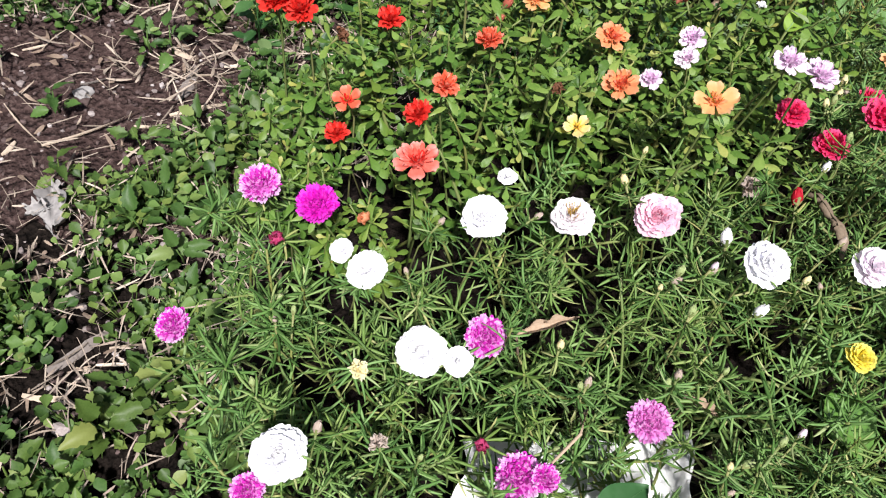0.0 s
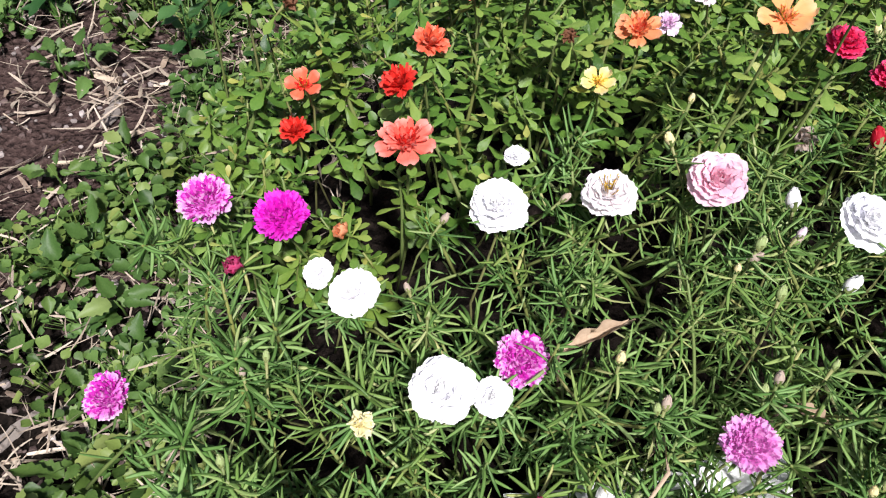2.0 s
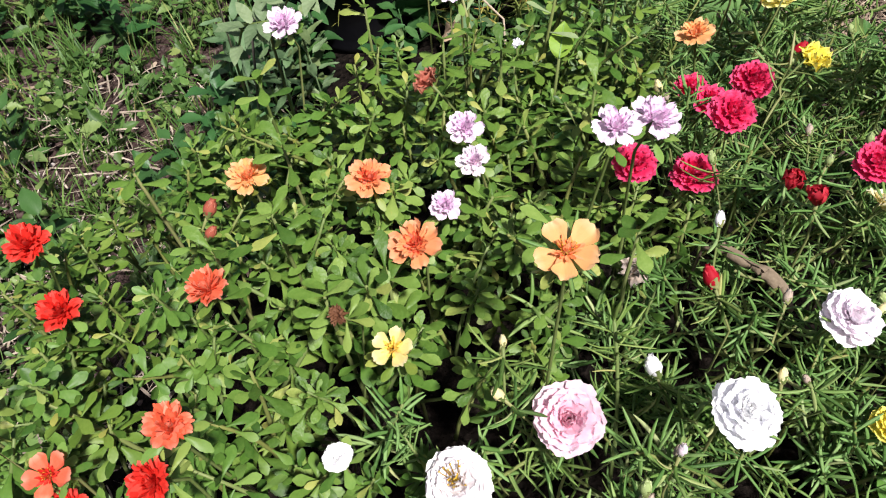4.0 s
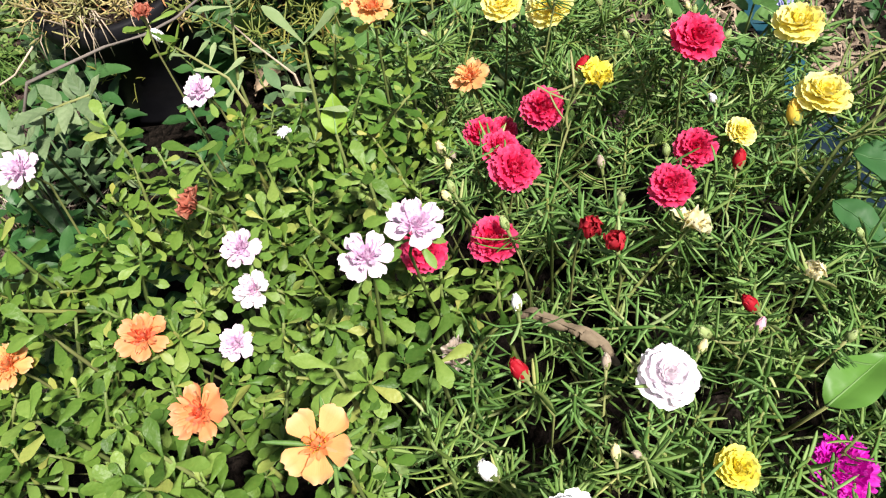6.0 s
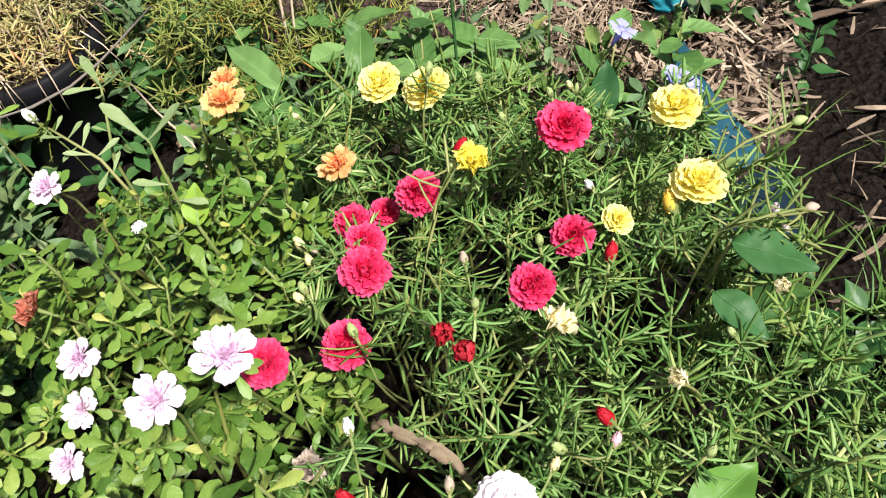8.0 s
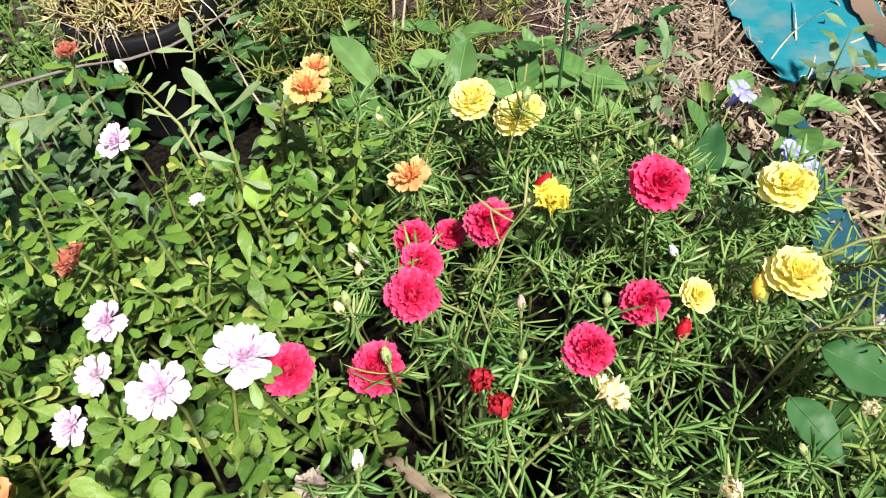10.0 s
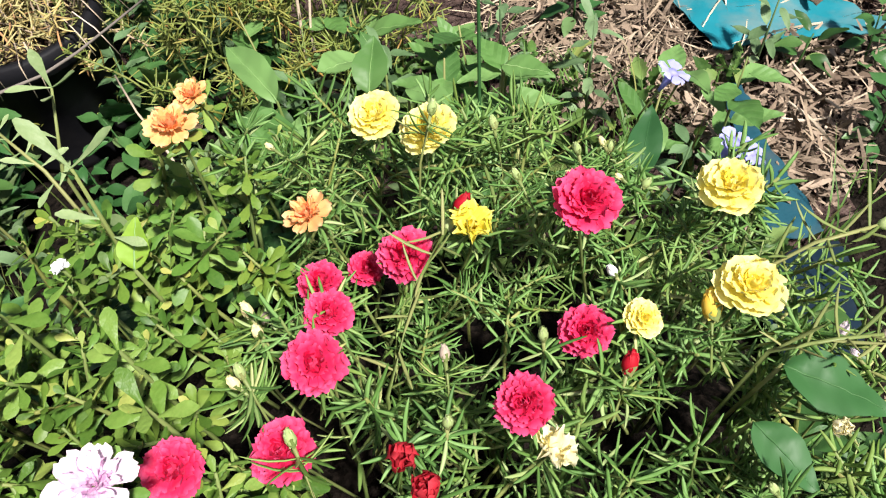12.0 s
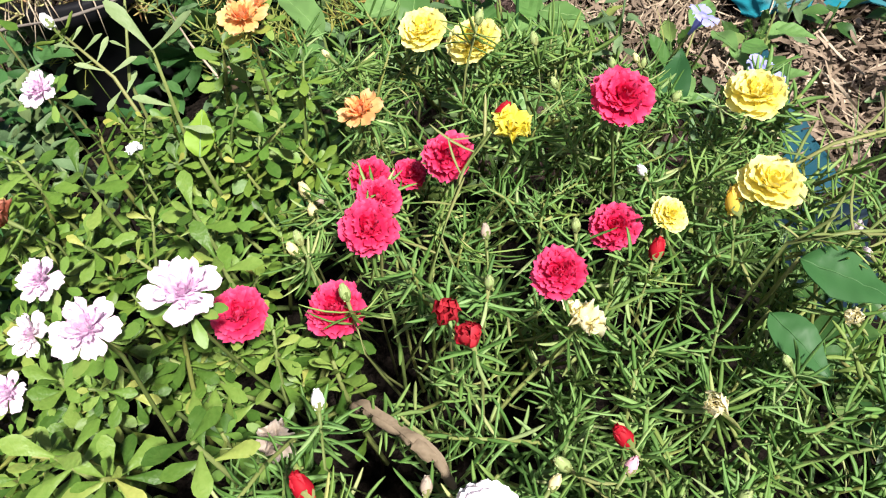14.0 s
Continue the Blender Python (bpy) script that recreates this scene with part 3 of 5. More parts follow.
            piece("sepal", me, ob, S @ Matrix.Rotation(a, 4, "Z") @ Matrix.Translation((0, 0.5, -0.1)) @ Matrix.Rotation(radians(76), 4, "X"))
    elif style in ("faded", "withered"):
        ring(6, 32, 0.95, "a", jitter=24, length=1.0, width=0.9, cup=0.35, curl=-0.15, ruffle=0.2, wide_at=0.75)
        ring(5, 58, 0.9, "b", jitter=20, length=1.0, width=0.8, cup=0.4, curl=-0.2, ruffle=0.25, wide_at=0.75)
        piece("frilled_heart", crowd(colour, style, v, 10, (85, 40), 0.7, 0.3, 0.1, 0.02, 25, 0.55), ob, S)
    elif style == "trumpet":
        ring(5, 14, 1.0, "a", out=0.16, high=0.0, length=0.85, width=1.0, cup=-0.08, curl=-0.14, ruffle=0.1, notch=0.05, wide_at=0.66)
        me = shape("funnel", lambda: mesh_of("funnel", *tube([(0, 0, -1.5), (0, 0, -1.0), (0, 0, -0.5), (0, 0, -0.1), (0, 0, 0.04)], [0.09, 0.15, 0.25, 0.3, 0.32], 12), PETAL[colour]))
        piece("funnel", me, ob, S)
    # stalk down into the bed, in the flower's own space
    inv = head.inverted()
    down = head.to_3x3() @ Vector((0, 0, -1))
    start = Vector((x, y, z)) + down * (1.45 * R if style == "trumpet" else 0.0)
    foot = Vector((x + r.uniform(-0.03, 0.03), y + r.uniform(-0.01, 0.04), soil_height(x, y) - 0.004))
    p1 = start + down * 0.028
    p2 = (p1 + foot) / 2 + Vector((r.uniform(-0.012, 0.012), r.uniform(-0.012, 0.012), 0))
    path = [inv @ q for q in (start, (start + p1) / 2, p1, p1.lerp(p2, 0.5) + (p1 - start) * 0.1, p2, foot)]
    th = 0.0007 if across < 0.02 else 0.0009
    piece("stalk", mesh_of("stalk", *tube(path, [th * 1.6, th, th, th * 1.05, th * 1.1, th * 1.2], 6), STALK_ONE), ob)
    if style != "trumpet":
        kind = "spoon" if edge_distance(PURSLANE, x, y) > 0 else "needle"
        piece("leaf_collar", collar_mesh(kind, r.randrange(4)), ob, Matrix.Rotation(r.uniform(0, 6), 4, "Z"), "green leaves under the bloom")
    return ob


bloom("fringe", "scarlet", -0.389, -0.122, 0.331, 0.0330)
bloom("fringe", "scarlet", -0.367, -0.116, 0.328, 0.0311)
bloom("fringe", "scarlet", -0.325, -0.044, 0.293, 0.0257)
bloom("fringe", "scarlet", -0.347, -0.010, 0.314, 0.0268)
bloom("fringe", "coral", -0.219, -0.056, 0.335, 0.0242)
bloom("single", "coral", -0.304, -0.138, 0.279, 0.0266)
bloom("fringe", "scarlet", -0.315, -0.141, 0.233, 0.0232)
bloom("fringe", "scarlet", -0.219, -0.161, 0.338, 0.0232)
bloom("fringe", "coral", -0.209, -0.143, 0.358, 0.0207)
bloom("double", "salmon", -0.199, -0.193, 0.328, 0.0331)
bloom("tuft", "magentamix", -0.315, -0.241, 0.261, 0.0358)
bloom("tuft", "magenta", -0.260, -0.236, 0.272, 0.0346)
bloom("half", "crimson", -0.268, -0.274, 0.263, 0.0183)
bloom("rose", "white", -0.240, -0.234, 0.221, 0.0228)
bloom("rose", "white", -0.210, -0.240, 0.226, 0.0352)
bloom("half", "orange", -0.250, -0.184, 0.199, 0.0183)
bloom("tuft", "magentamix", -0.298, -0.366, 0.231, 0.0290)
bloom("rose", "white", -0.154, -0.409, 0.289, 0.0369)
bloom("tuft", "magentamix", -0.158, -0.435, 0.282, 0.0226)
bloom("rose", "white", -0.125, -0.293, 0.269, 0.0376)
bloom("rose", "white", -0.100, -0.283, 0.266, 0.0225)
bloom("tuft", "magentamix", -0.094, -0.252, 0.260, 0.0332)
bloom("tuft", "orchid", 0.036, -0.241, 0.257, 0.0327)
bloom("tuft", "magentamix", -0.023, -0.324, 0.249, 0.0352)
bloom("tuft", "magentamix", -0.008, -0.318, 0.258, 0.0207)
bloom("half", "crimson", -0.056, -0.319, 0.252, 0.0155)
bloom("faded", "faded", -0.113, -0.360, 0.254, 0.0153)
bloom("faded", "lemon", -0.160, -0.320, 0.242, 0.0165)
bloom("rose", "white", -0.141, -0.185, 0.295, 0.0368)
bloom("rose", "white", -0.151, -0.126, 0.277, 0.0176)
bloom("rose", "blush", -0.086, -0.145, 0.295, 0.0355)
bloom("rose", "pink", -0.031, -0.119, 0.312, 0.0380)
bloom("rose", "white", 0.050, -0.119, 0.323, 0.0360)
bloom("rose", "palepink", 0.124, -0.056, 0.304, 0.0347)
bloom("bud", "white", 0.026, -0.071, 0.266, 0.0156)
bloom("bud", "white", 0.071, -0.111, 0.255, 0.0142)
bloom("rose", "sunny", 0.153, -0.097, 0.254, 0.0250)
bloom("bud", "red", 0.054, -0.040, 0.310, 0.0140)
bloom("faded", "faded", 0.024, 0.010, 0.256, 0.0230)
bloom("single", "cream", -0.119, -0.086, 0.323, 0.0243)
bloom("double", "orange", -0.112, -0.015, 0.317, 0.0312)
bloom("single", "amber", -0.037, -0.082, 0.400, 0.0304)
bloom("double", "orange", -0.145, 0.045, 0.309, 0.0294)
bloom("double", "amber", -0.227, 0.053, 0.303, 0.0292)
bloom("double", "lilac", -0.085, 0.087, 0.311, 0.0255)
bloom("double", "blushlilac", -0.078, 0.051, 0.317, 0.0226)
bloom("double", "lilac", -0.097, 0.033, 0.295, 0.0226)
bloom("double", "lilac", -0.006, 0.001, 0.392, 0.0243)
bloom("double", "lilac", 0.019, 0.023, 0.376, 0.0303)
bloom("rose", "rose", 0.021, 0.049, 0.315, 0.0292)
bloom("rose", "rose", 0.063, 0.057, 0.296, 0.0315)
bloom("rose", "rose", 0.085, 0.084, 0.323, 0.0311)
bloom("rose", "rose", 0.081, 0.156, 0.280, 0.0272)
bloom("rose", "rose", 0.087, 0.127, 0.294, 0.0268)
bloom("rose", "rose", 0.103, 0.182, 0.249, 0.0239)
bloom("rose", "rose", 0.129, 0.168, 0.277, 0.0328)
bloom("rose", "rose", 0.175, 0.058, 0.302, 0.0284)
bloom("rose", "rose", 0.218, 0.107, 0.267, 0.0302)
bloom("rose", "rose", 0.224, 0.144, 0.330, 0.0358)
bloom("double", "amber", 0.082, 0.181, 0.310, 0.0266)
bloom("double", "amber", 0.028, 0.203, 0.367, 0.0258)
bloom("double", "amber", 0.020, 0.270, 0.328, 0.0222)
bloom("rose", "yellow", 0.124, 0.250, 0.308, 0.0329)
bloom("rose", "yellow", 0.154, 0.228, 0.312, 0.0351)
bloom("rose", "yellow", 0.304, 0.154, 0.310, 0.0361)
bloom("rose", "yellow", 0.297, 0.101, 0.296, 0.0353)
bloom("bud", "gold", 0.279, 0.095, 0.281, 0.0170)
bloom("rose", "yellow", 0.247, 0.104, 0.276, 0.0217)
bloom("faded", "sunny", 0.168, 0.170, 0.290, 0.0290)
bloom("faded", "lemon", 0.184, 0.043, 0.275, 0.0270)
bloom("half", "lemon", 0.331, 0.042, 0.250, 0.0160)
bloom("half", "lemon", 0.237, -0.010, 0.276, 0.0190)
bloom("half", "red", 0.118, 0.046, 0.300, 0.0210)
bloom("half", "red", 0.128, 0.024, 0.303, 0.0205)
bloom("bud", "red", 0.162, 0.189, 0.281, 0.0147)
bloom("bud", "red", 0.230, 0.075, 0.278, 0.0133)
bloom("bud", "red", 0.192, -0.025, 0.283, 0.0130)
bloom("bud", "pink", 0.188, -0.036, 0.280, 0.0092)
bloom("double", "lilac", -0.092, 0.194, 0.344, 0.0226)
bloom("double", "lilac", -0.218, 0.182, 0.327, 0.0297)
bloom("faded", "dullred", -0.108, 0.124, 0.317, 0.0238)
bloom("bud", "white", 0.060, -0.007, 0.322, 0.0092)
bloom("faded", "white", -0.048, 0.169, 0.313, 0.0109)
bloom("bud", "white", -0.132, 0.312, 0.302, 0.0128)
bloom("tuft", "magenta", 0.228, -0.102, 0.200, 0.0422)
bloom("trumpet", "violet", 0.348, 0.334, 0.224, 0.0265)
bloom("trumpet", "violet", 0.340, 0.216, 0.271, 0.0250)
bloom("trumpet", "violet", 0.351, 0.214, 0.262, 0.0220)
bloom("bud", "green", 0.234, -0.052, 0.274, 0.0086)
bloom("bud", "green", 0.194, 0.102, 0.275, 0.0090)
bloom("bud", "green", 0.071, 0.053, 0.309, 0.0090)
bloom("bud", "white", 0.238, 0.128, 0.284, 0.0084)
bloom("bud", "green", 0.156, 0.221, 0.330, 0.0090)
bloom("bud", "green", 0.139, 0.050, 0.310, 0.0080)
bloom("bud", "green", 0.281, 0.010, 0.268, 0.0075)
bloom("withered", "brown", -0.323, -0.121, 0.328, 0.0144)
bloom("withered", "brown", -0.145, -0.077, 0.341, 0.0117)
bloom("bud", "dullred", -0.240, 0.010, 0.316, 0.0129)
bloom("bud", "dullred", -0.241, 0.001, 0.306, 0.0107)
bloom("faded", "dullred", -0.110, 0.225, 0.386, 0.0150)


PLACED = np.array([b for b in BLOOMS])


def canopy(x, y):
    """Height of the foliage's top over the plan."""
    d = np.hypot(PLACED[:, 0] - x, PLACED[:, 1] - y)
    w = 1 / (d ** 2 + 0.035 ** 2) ** 1.5
    return float((w * PLACED[:, 2]).sum() / w.sum())


# ---- foliage of the bed ----
def moss_shoot(k):
    """A moss rose shoot: a fleshy stem with sparse needle leaves and a crowded star of them at its tip; base at the origin, along +z."""
    r = random.Random(200 + k)
    le = r.uniform(0.085, 0.13)
    bx, by = r.uniform(-0.03, 0.03), r.uniform(-0.03, 0.03)
    path = [(bx * t * t, by * t * t, le * t) for t in (0, 0.25, 0.5, 0.75, 1)]
    stem = mesh_of("stem", *tube(path, [0.0013, 0.0013, 0.0012, 0.0011, 0.0009], 5), STALK)
    bits = []
    n = r.randint(22, 30)
    long = r.uniform(0.8, 1.2)
    for i in range(n):
        t = 0.34 + 0.66 * (i / n) ** 0.55
        p = Vector((bx * t * t, by * t * t, le * t))
        tipness = smooth(0.78, 1.0, t)
        v, f = needle_shape(long * r.uniform(0.013, 0.027) * (1 - 0.22 * tipness), r.uniform(0.0018, 0.0026), r.uniform(-0.35, 0.5), i)
        lift = r.uniform(-20, 40) + 30 * tipness
        bits.append((v, f, Matrix.Translation(p) @ set_at(i * 2.4 + r.uniform(-0.5, 0.5), lift)))
    return stem, mesh_of("needle_foliage", *joined(bits), NEEDLE), le


SPOONS = [spoon_shape(1.0, RND.uniform(0.38, 0.5), RND.uniform(-0.25, 0.12), 0.05, RND.uniform(0.02, 0.2)) for _ in range(6)]
SPOON_MESH = [mesh_of("leaf", v, f, SPOON_ONE) for v, f in SPOONS]


def purslane_shoot(k):
    """A purslane shoot: leaves winding up a fleshy stem into a rosette."""
    r = random.Random(400 + k)
    le = r.uniform(0.07, 0.1)
    bx, by = r.uniform(-0.02, 0.02), r.uniform(-0.02, 0.02)
    path = [(bx * t * t, by * t * t, le * t) for t in (0, 0.25, 0.5, 0.75, 1)]
    stem = mesh_of("stem", *tube(path, [0.0016, 0.0016, 0.0014, 0.0012, 0.0009], 5), STALK)
    leaves = []
    n = r.randint(17, 23)
    big = r.uniform(0.8, 1.06)
    for i in range(n):
        t = 0.3 + 0.7 * (i / (n - 1)) ** 0.5
        p = Vector((bx * t * t, by * t * t, le * t))
        tipness = smooth(0.82, 1.0, t)
        size = big * r.uniform(0.014, 0.0215) * (1 - 0.48 * tipness)
        m = Matrix.Translation(p) @ set_at(i * 2.39 + r.uniform(-0.25, 0.25), r.uniform(-8, 22) + 38 * tipness, 0.001, roll=r.uniform(-18, 18)) @ Matrix.Scale(size, 4)
        leaves.append((r.randrange(6), m))
    whole = mesh_of("foliage", *joined([(*SPOONS[q], m) for q, m in leaves]), SPOON)
    return stem, whole, le, leaves


MOSS = [moss_shoot(k) for k in range(12)]
SPOONY = [purslane_shoot(k) for k in range(12)]


def fill_bed():
    plants = {}
    r = random.Random(11)

    def plant_at(kind, x, y):
        key = (kind, math.floor(x / 0.1), math.floor(y / 0.1))
        if key not in plants:
            if kind == "moss":
                plants[key] = thing("moss_rose_plant", (x, y, soil_height(x, y)), "green moss rose plant with fleshy needle leaves", "plant", "moss rose plants in the bed")
            else:
                plants[key] = thing("purslane_plant", (x, y, soil_height(x, y)), "bright green purslane plant with spoon-shaped leaves", "plant", "purslane plants in the bed")
        return plants[key]

    for layer, step, sink in ((0, 0.0275, 0.0), (1, 0.036, 0.032), (2, 0.045, 0.07)):
        y = -0.5
        while y < 0.38:
            x = -0.44
            while x < 0.48:
                px, py = x + r.uniform(-0.5, 0.5) * step, y + r.uniform(-0.5, 0.5) * step
                x += step
                d = edge_distance(BED, px, py)
                if d < (-0.09 if px > 0.16 and py < 0.03 else -0.015):
                    continue
                spoony = edge_distance(PURSLANE, px, py) + r.uniform(-0.018, 0.018) > 0
                if r.random() < ((0.2, 0.36, 0.6) if spoony else (0.06, 0.22, 0.38))[layer]:
                    continue
                if layer < 2 and (math.hypot(px - 0.09, py + 0.018) < 0.013 or math.hypot(px - 0.024, py + 0.002) < 0.008):
                    continue
                covered = abs(px - 0.325) < 0.036 and abs(py - 0.05) < 0.034 or abs(px - 0.29) < 0.018 and abs(py - 0.03) < 0.026 or abs(px - 0.245) < 0.036 and abs(py + 0.068) < 0.024
                if not spoony and layer == 0 and any(math.hypot(px - hx, py - hy) < 0.013 for hx, hy in HOLLOWS):
                    continue
                wave = 0.016 * noise.noise((px * 17, py * 17, 9.0)) + (0.019 if spoony else 0.02) * noise.noise((px * 36, py * 36, 4.0))
                top = canopy(px, py) - 0.012 - sink + 1.3 * wave + r.uniform(-0.02, 0.012)
                top -= (not spoony) * sum(0.065 * math.exp(-((px - hx) ** 2 + (py - hy) ** 2) / 0.017 ** 2) for hx, hy in HOLLOWS)
                if spoony:
                    top -= 0.034 * smooth(0.12, 0.4, noise.noise((px * 27, py * 27, 2.0)))
                near = np.hypot(PLACED[:, 0] - px, PLACED[:, 1] - py - 0.006) < 0.034
                if near.any():
                    top = min(top, float(PLACED[near, 2].min()) - 0.012)
                top = min(top, 0.13 + soil_height(px, py) * 0.6 + 0.12 * smooth(-0.09 if px > 0.16 else -0.03, 0.06 if px > 0.16 else 0.09, d) + r.uniform(-0.02, 0.02) + 0.03)
                if covered:
                    top = min(top, 0.222)
                bow = 14 if spoony else 26
                tip_x, tip_y = (max(-40, min(40, r.gauss(2, bow))) for _ in range(2))
                lean = Matrix.Rotation(radians(tip_x), 4, "X") @ Matrix.Rotation(radians(tip_y), 4, "Y") @ Matrix.Rotation(r.uniform(0, 6.28), 4, "Z")
                k = r.randrange(12)
                stem, leaves, le = (SPOONY if spoony else MOSS)[k][:3]
                size = r.uniform(0.85, 1.15)
                base = Vector((px, py, top)) - lean.to_3x3() @ Vector((0, 0, le * size))
                home = plant_at("spoon" if spoony else "moss", px, py)
                m = Matrix.Translation(base - home.location) @ lean @ Matrix.Scale(size, 4)
                shoot = piece("shoot", stem, home, m)
                if spoony and layer == 0 and -0.2 < px < 0.06 and -0.1 < py < 0.12:
                    for q, lm in SPOONY[k][3]:
                        piece("leaf", SPOON_MESH[q], shoot, lm)
                else:
                    piece("needle_foliage" if not spoony else "foliage", leaves, shoot)
            y += step


fill_bed()

# ---- ground cover, litter and things round the bed ----
def stalk_to(ob, base, foot, thick=0.0014, mat=None):
    """A bent stalk from base to foot (world places) as a part of ob, whose pose is a shift alone."""
    a, b = Vector(base) - ob.location, Vector(foot) - ob.location
    mid = a.lerp(b, 0.5) + Vector((0.3, 0.2, 0.0)) * (a - b).length * 0.15
    return piece("stalk", mesh_of("stalk", *tube([a, a.lerp(mid, 0.6), mid, b], [thick * 0.8, thick, thick, thick * 1.2], 5), mat or STALK_ONE), ob)


OVALS = [mesh_of("leaf", *ovate_shape(1.0, RND.uniform(0.42, 0.55), RND.uniform(-0.3, 0.15), RND.uniform(0.06, 0.22), 0.06, k, 8, 4, 0.6), BROAD) for k in range(5)]


def round_weed(k):
    """A creeping weed: stalked rounded leaves at many heights and tilts."""
    r = random.Random(700 + k)
    bits = []
    for i in range(r.randint(36, 48)):
        a, q, h = r.uniform(0, 6.28), 0.043 * math.sqrt(r.random()), r.uniform(0.003, 0.042)
        p = Vector((q * math.cos(a), q * math.sin(a), h))
        le = r.uniform(0.008, 0.017) * (1.25 if r.random() < 0.15 else 1)
        v, f = petal_shape(le, le * r.uniform(0.66, 0.95), r.uniform(0.02, 0.25), r.uniform(-0.3, 0.12), 0.04, r.uniform(0, 0.06), 0.6, i, 5, 4)
        bits.append((v, f, Matrix.Translation(p) @ set_at(r.uniform(0, 6.28), r.uniform(-20, 40), roll=r.uniform(-25, 25))))
        bits.append((*tube([(p.x * 0.4, p.y * 0.4, -0.004), (p.x * 0.8, p.y * 0.8, h * 0.6), tuple(p)], [0.0009, 0.0007, 0.0006], 3), None))
    return mesh_of("foliage", *joined(bits), WEED_MANY)


WEED_MANY = leaf_mat("weed_leaves", (0.03, 0.07, 0.016), (0.085, 0.15, 0.034), (0.19, 0.265, 0.075), (0.23, 0.27, 0.09), 0.48)
ROUND_WEEDS = [round_weed(k) for k in range(10)]


def lobed_weed(k):
    """A rosette weed: stalked, wavy leaves with a toothed margin at many tilts."""
    r = random.Random(800 + k)
    bits = [(*tube([(0, 0, -0.004), (0, 0, 0.02), (0.004, 0.003, 0.045)], [0.0016, 0.0013, 0.0008], 4), None)]
    n = r.randint(9, 14)
    for i in range(n):
        h = 0.006 + 0.042 * i / n
        le = r.uniform(0.012, 0.03)
        v, f = ovate_shape(le, le * r.uniform(0.45, 0.65), r.uniform(-0.5, 0.15), r.uniform(0.08, 0.35), 0.3, i, 10, 4, 0.7)
        bits.append((v, f, Matrix.Translation((0, 0, h)) @ set_at(i * 2.4 + r.uniform(-0.6, 0.6), r.uniform(-15, 55), r.uniform(0.004, 0.014), roll=r.uniform(-35, 35))))
    return mesh_of("foliage", *joined(bits), WEED_MANY)


LOBED_WEEDS = [lobed_weed(k) for k in range(8)]


def weed(x, y, kind, r):
    z = soil_height(x, y)
    if kind == "round":
        ob = thing("clover_weed", (x, y, z), "low green weed with small rounded leaves on bare soil", "weed", "low weeds beside the bed")
        piece("foliage", ROUND_WEEDS[r.randrange(len(ROUND_WEEDS))], ob, Matrix.Rotation(r.uniform(0, 6.28), 4, "Z") @ Matrix.Scale(r.uniform(0.65, 1.1), 4))
        return
    elif kind == "lobed":
        ob = thing("toothed_weed", (x, y, z), "green weed with toothed leaves growing beside the bed", "weed", "toothed weeds beside the bed")
        piece("foliage", LOBED_WEEDS[r.randrange(8)], ob, Matrix.Rotation(r.uniform(0, 6.28), 4, "Z") @ Matrix.Scale(r.uniform(0.75, 1.15), 4))
        return
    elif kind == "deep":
        ob = thing("dark_weed", (x, y, z), "dark green weed with pointed leaves", "weed", "dark weeds round the bed")
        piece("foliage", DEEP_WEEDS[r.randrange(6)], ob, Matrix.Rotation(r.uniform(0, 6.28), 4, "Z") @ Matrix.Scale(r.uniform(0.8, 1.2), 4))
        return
    elif kind == "sage":
        ob = thing("sage_weed", (x, y, z), "grey-green weed with narrow pointed leaves", "weed", "grey-green weeds behind the bed")
        piece("foliage", SAGE_WEEDS[r.randrange(4)], ob, Matrix.Rotation(r.uniform(0, 6.28), 4, "Z") @ Matrix.Scale(r.uniform(0.9, 1.2), 4))
        return
    else:
        ob = thing("broadleaf_weed", (x, y, z), "tall fresh green weed with broad oval leaves", "weed", "broad-leaved weeds behind the bed")
        n, size, pool, high = r.randint(6, 10), (0.03, 0.058), OVALS, (0.04, 0.16)
    top = (r.uniform(-0.02, 0.02), r.uniform(-0.02, 0.02), high[1])
    piece("stem", mesh_of("stem", *tube([(0, 0, -0.004), (top[0] * 0.4, top[1] * 0.4, top[2] * 0.5), top], [0.0018, 0.0014, 0.0009], 5), STALK_ONE), ob)
    for i in range(n):
        t = (i + 0.5) / n
        a = i * 2.4 + r.uniform(-0.5, 0.5)
        h = high[0] + (high[1] - high[0]) * t
        reach = r.uniform(0.001, 0.006)
        m = Matrix.Translation((top[0] * t, top[1] * t, h * r.uniform(0.8, 1.05))) @ set_at(a, r.uniform(-12, 40), reach) @ Matrix.Scale(r.uniform(*size), 4)
        piece("leaf", pool[r.randrange(len(pool))], ob, m)


BLADES = []


def grass_tuft(x, y, r, tall=0.09, count=16, mat=None):
    z = soil_height(x, y)
    for i in range(count):
        le, a, out = tall * r.uniform(0.5, 1.2), r.uniform(0, 6.28), r.uniform(0.2, 1.0)
        w = r.uniform(0.002, 0.004)

        def blade(u, v, le=le, out=out, w=w):
            return (v * w * (1 - u ** 1.8) / 2 + 0.00001, out * le * u * u * 0.8, le * u * (1 - 0.35 * out * u) - 0.004)
        v, f = strip(5, 1, blade)
        BLADES.append((v, f, Matrix.Translation((x + r.uniform(-0.012, 0.012), y + r.uniform(-0.012, 0.012), z)) @ Matrix.Rotation(a, 4, "Z")))


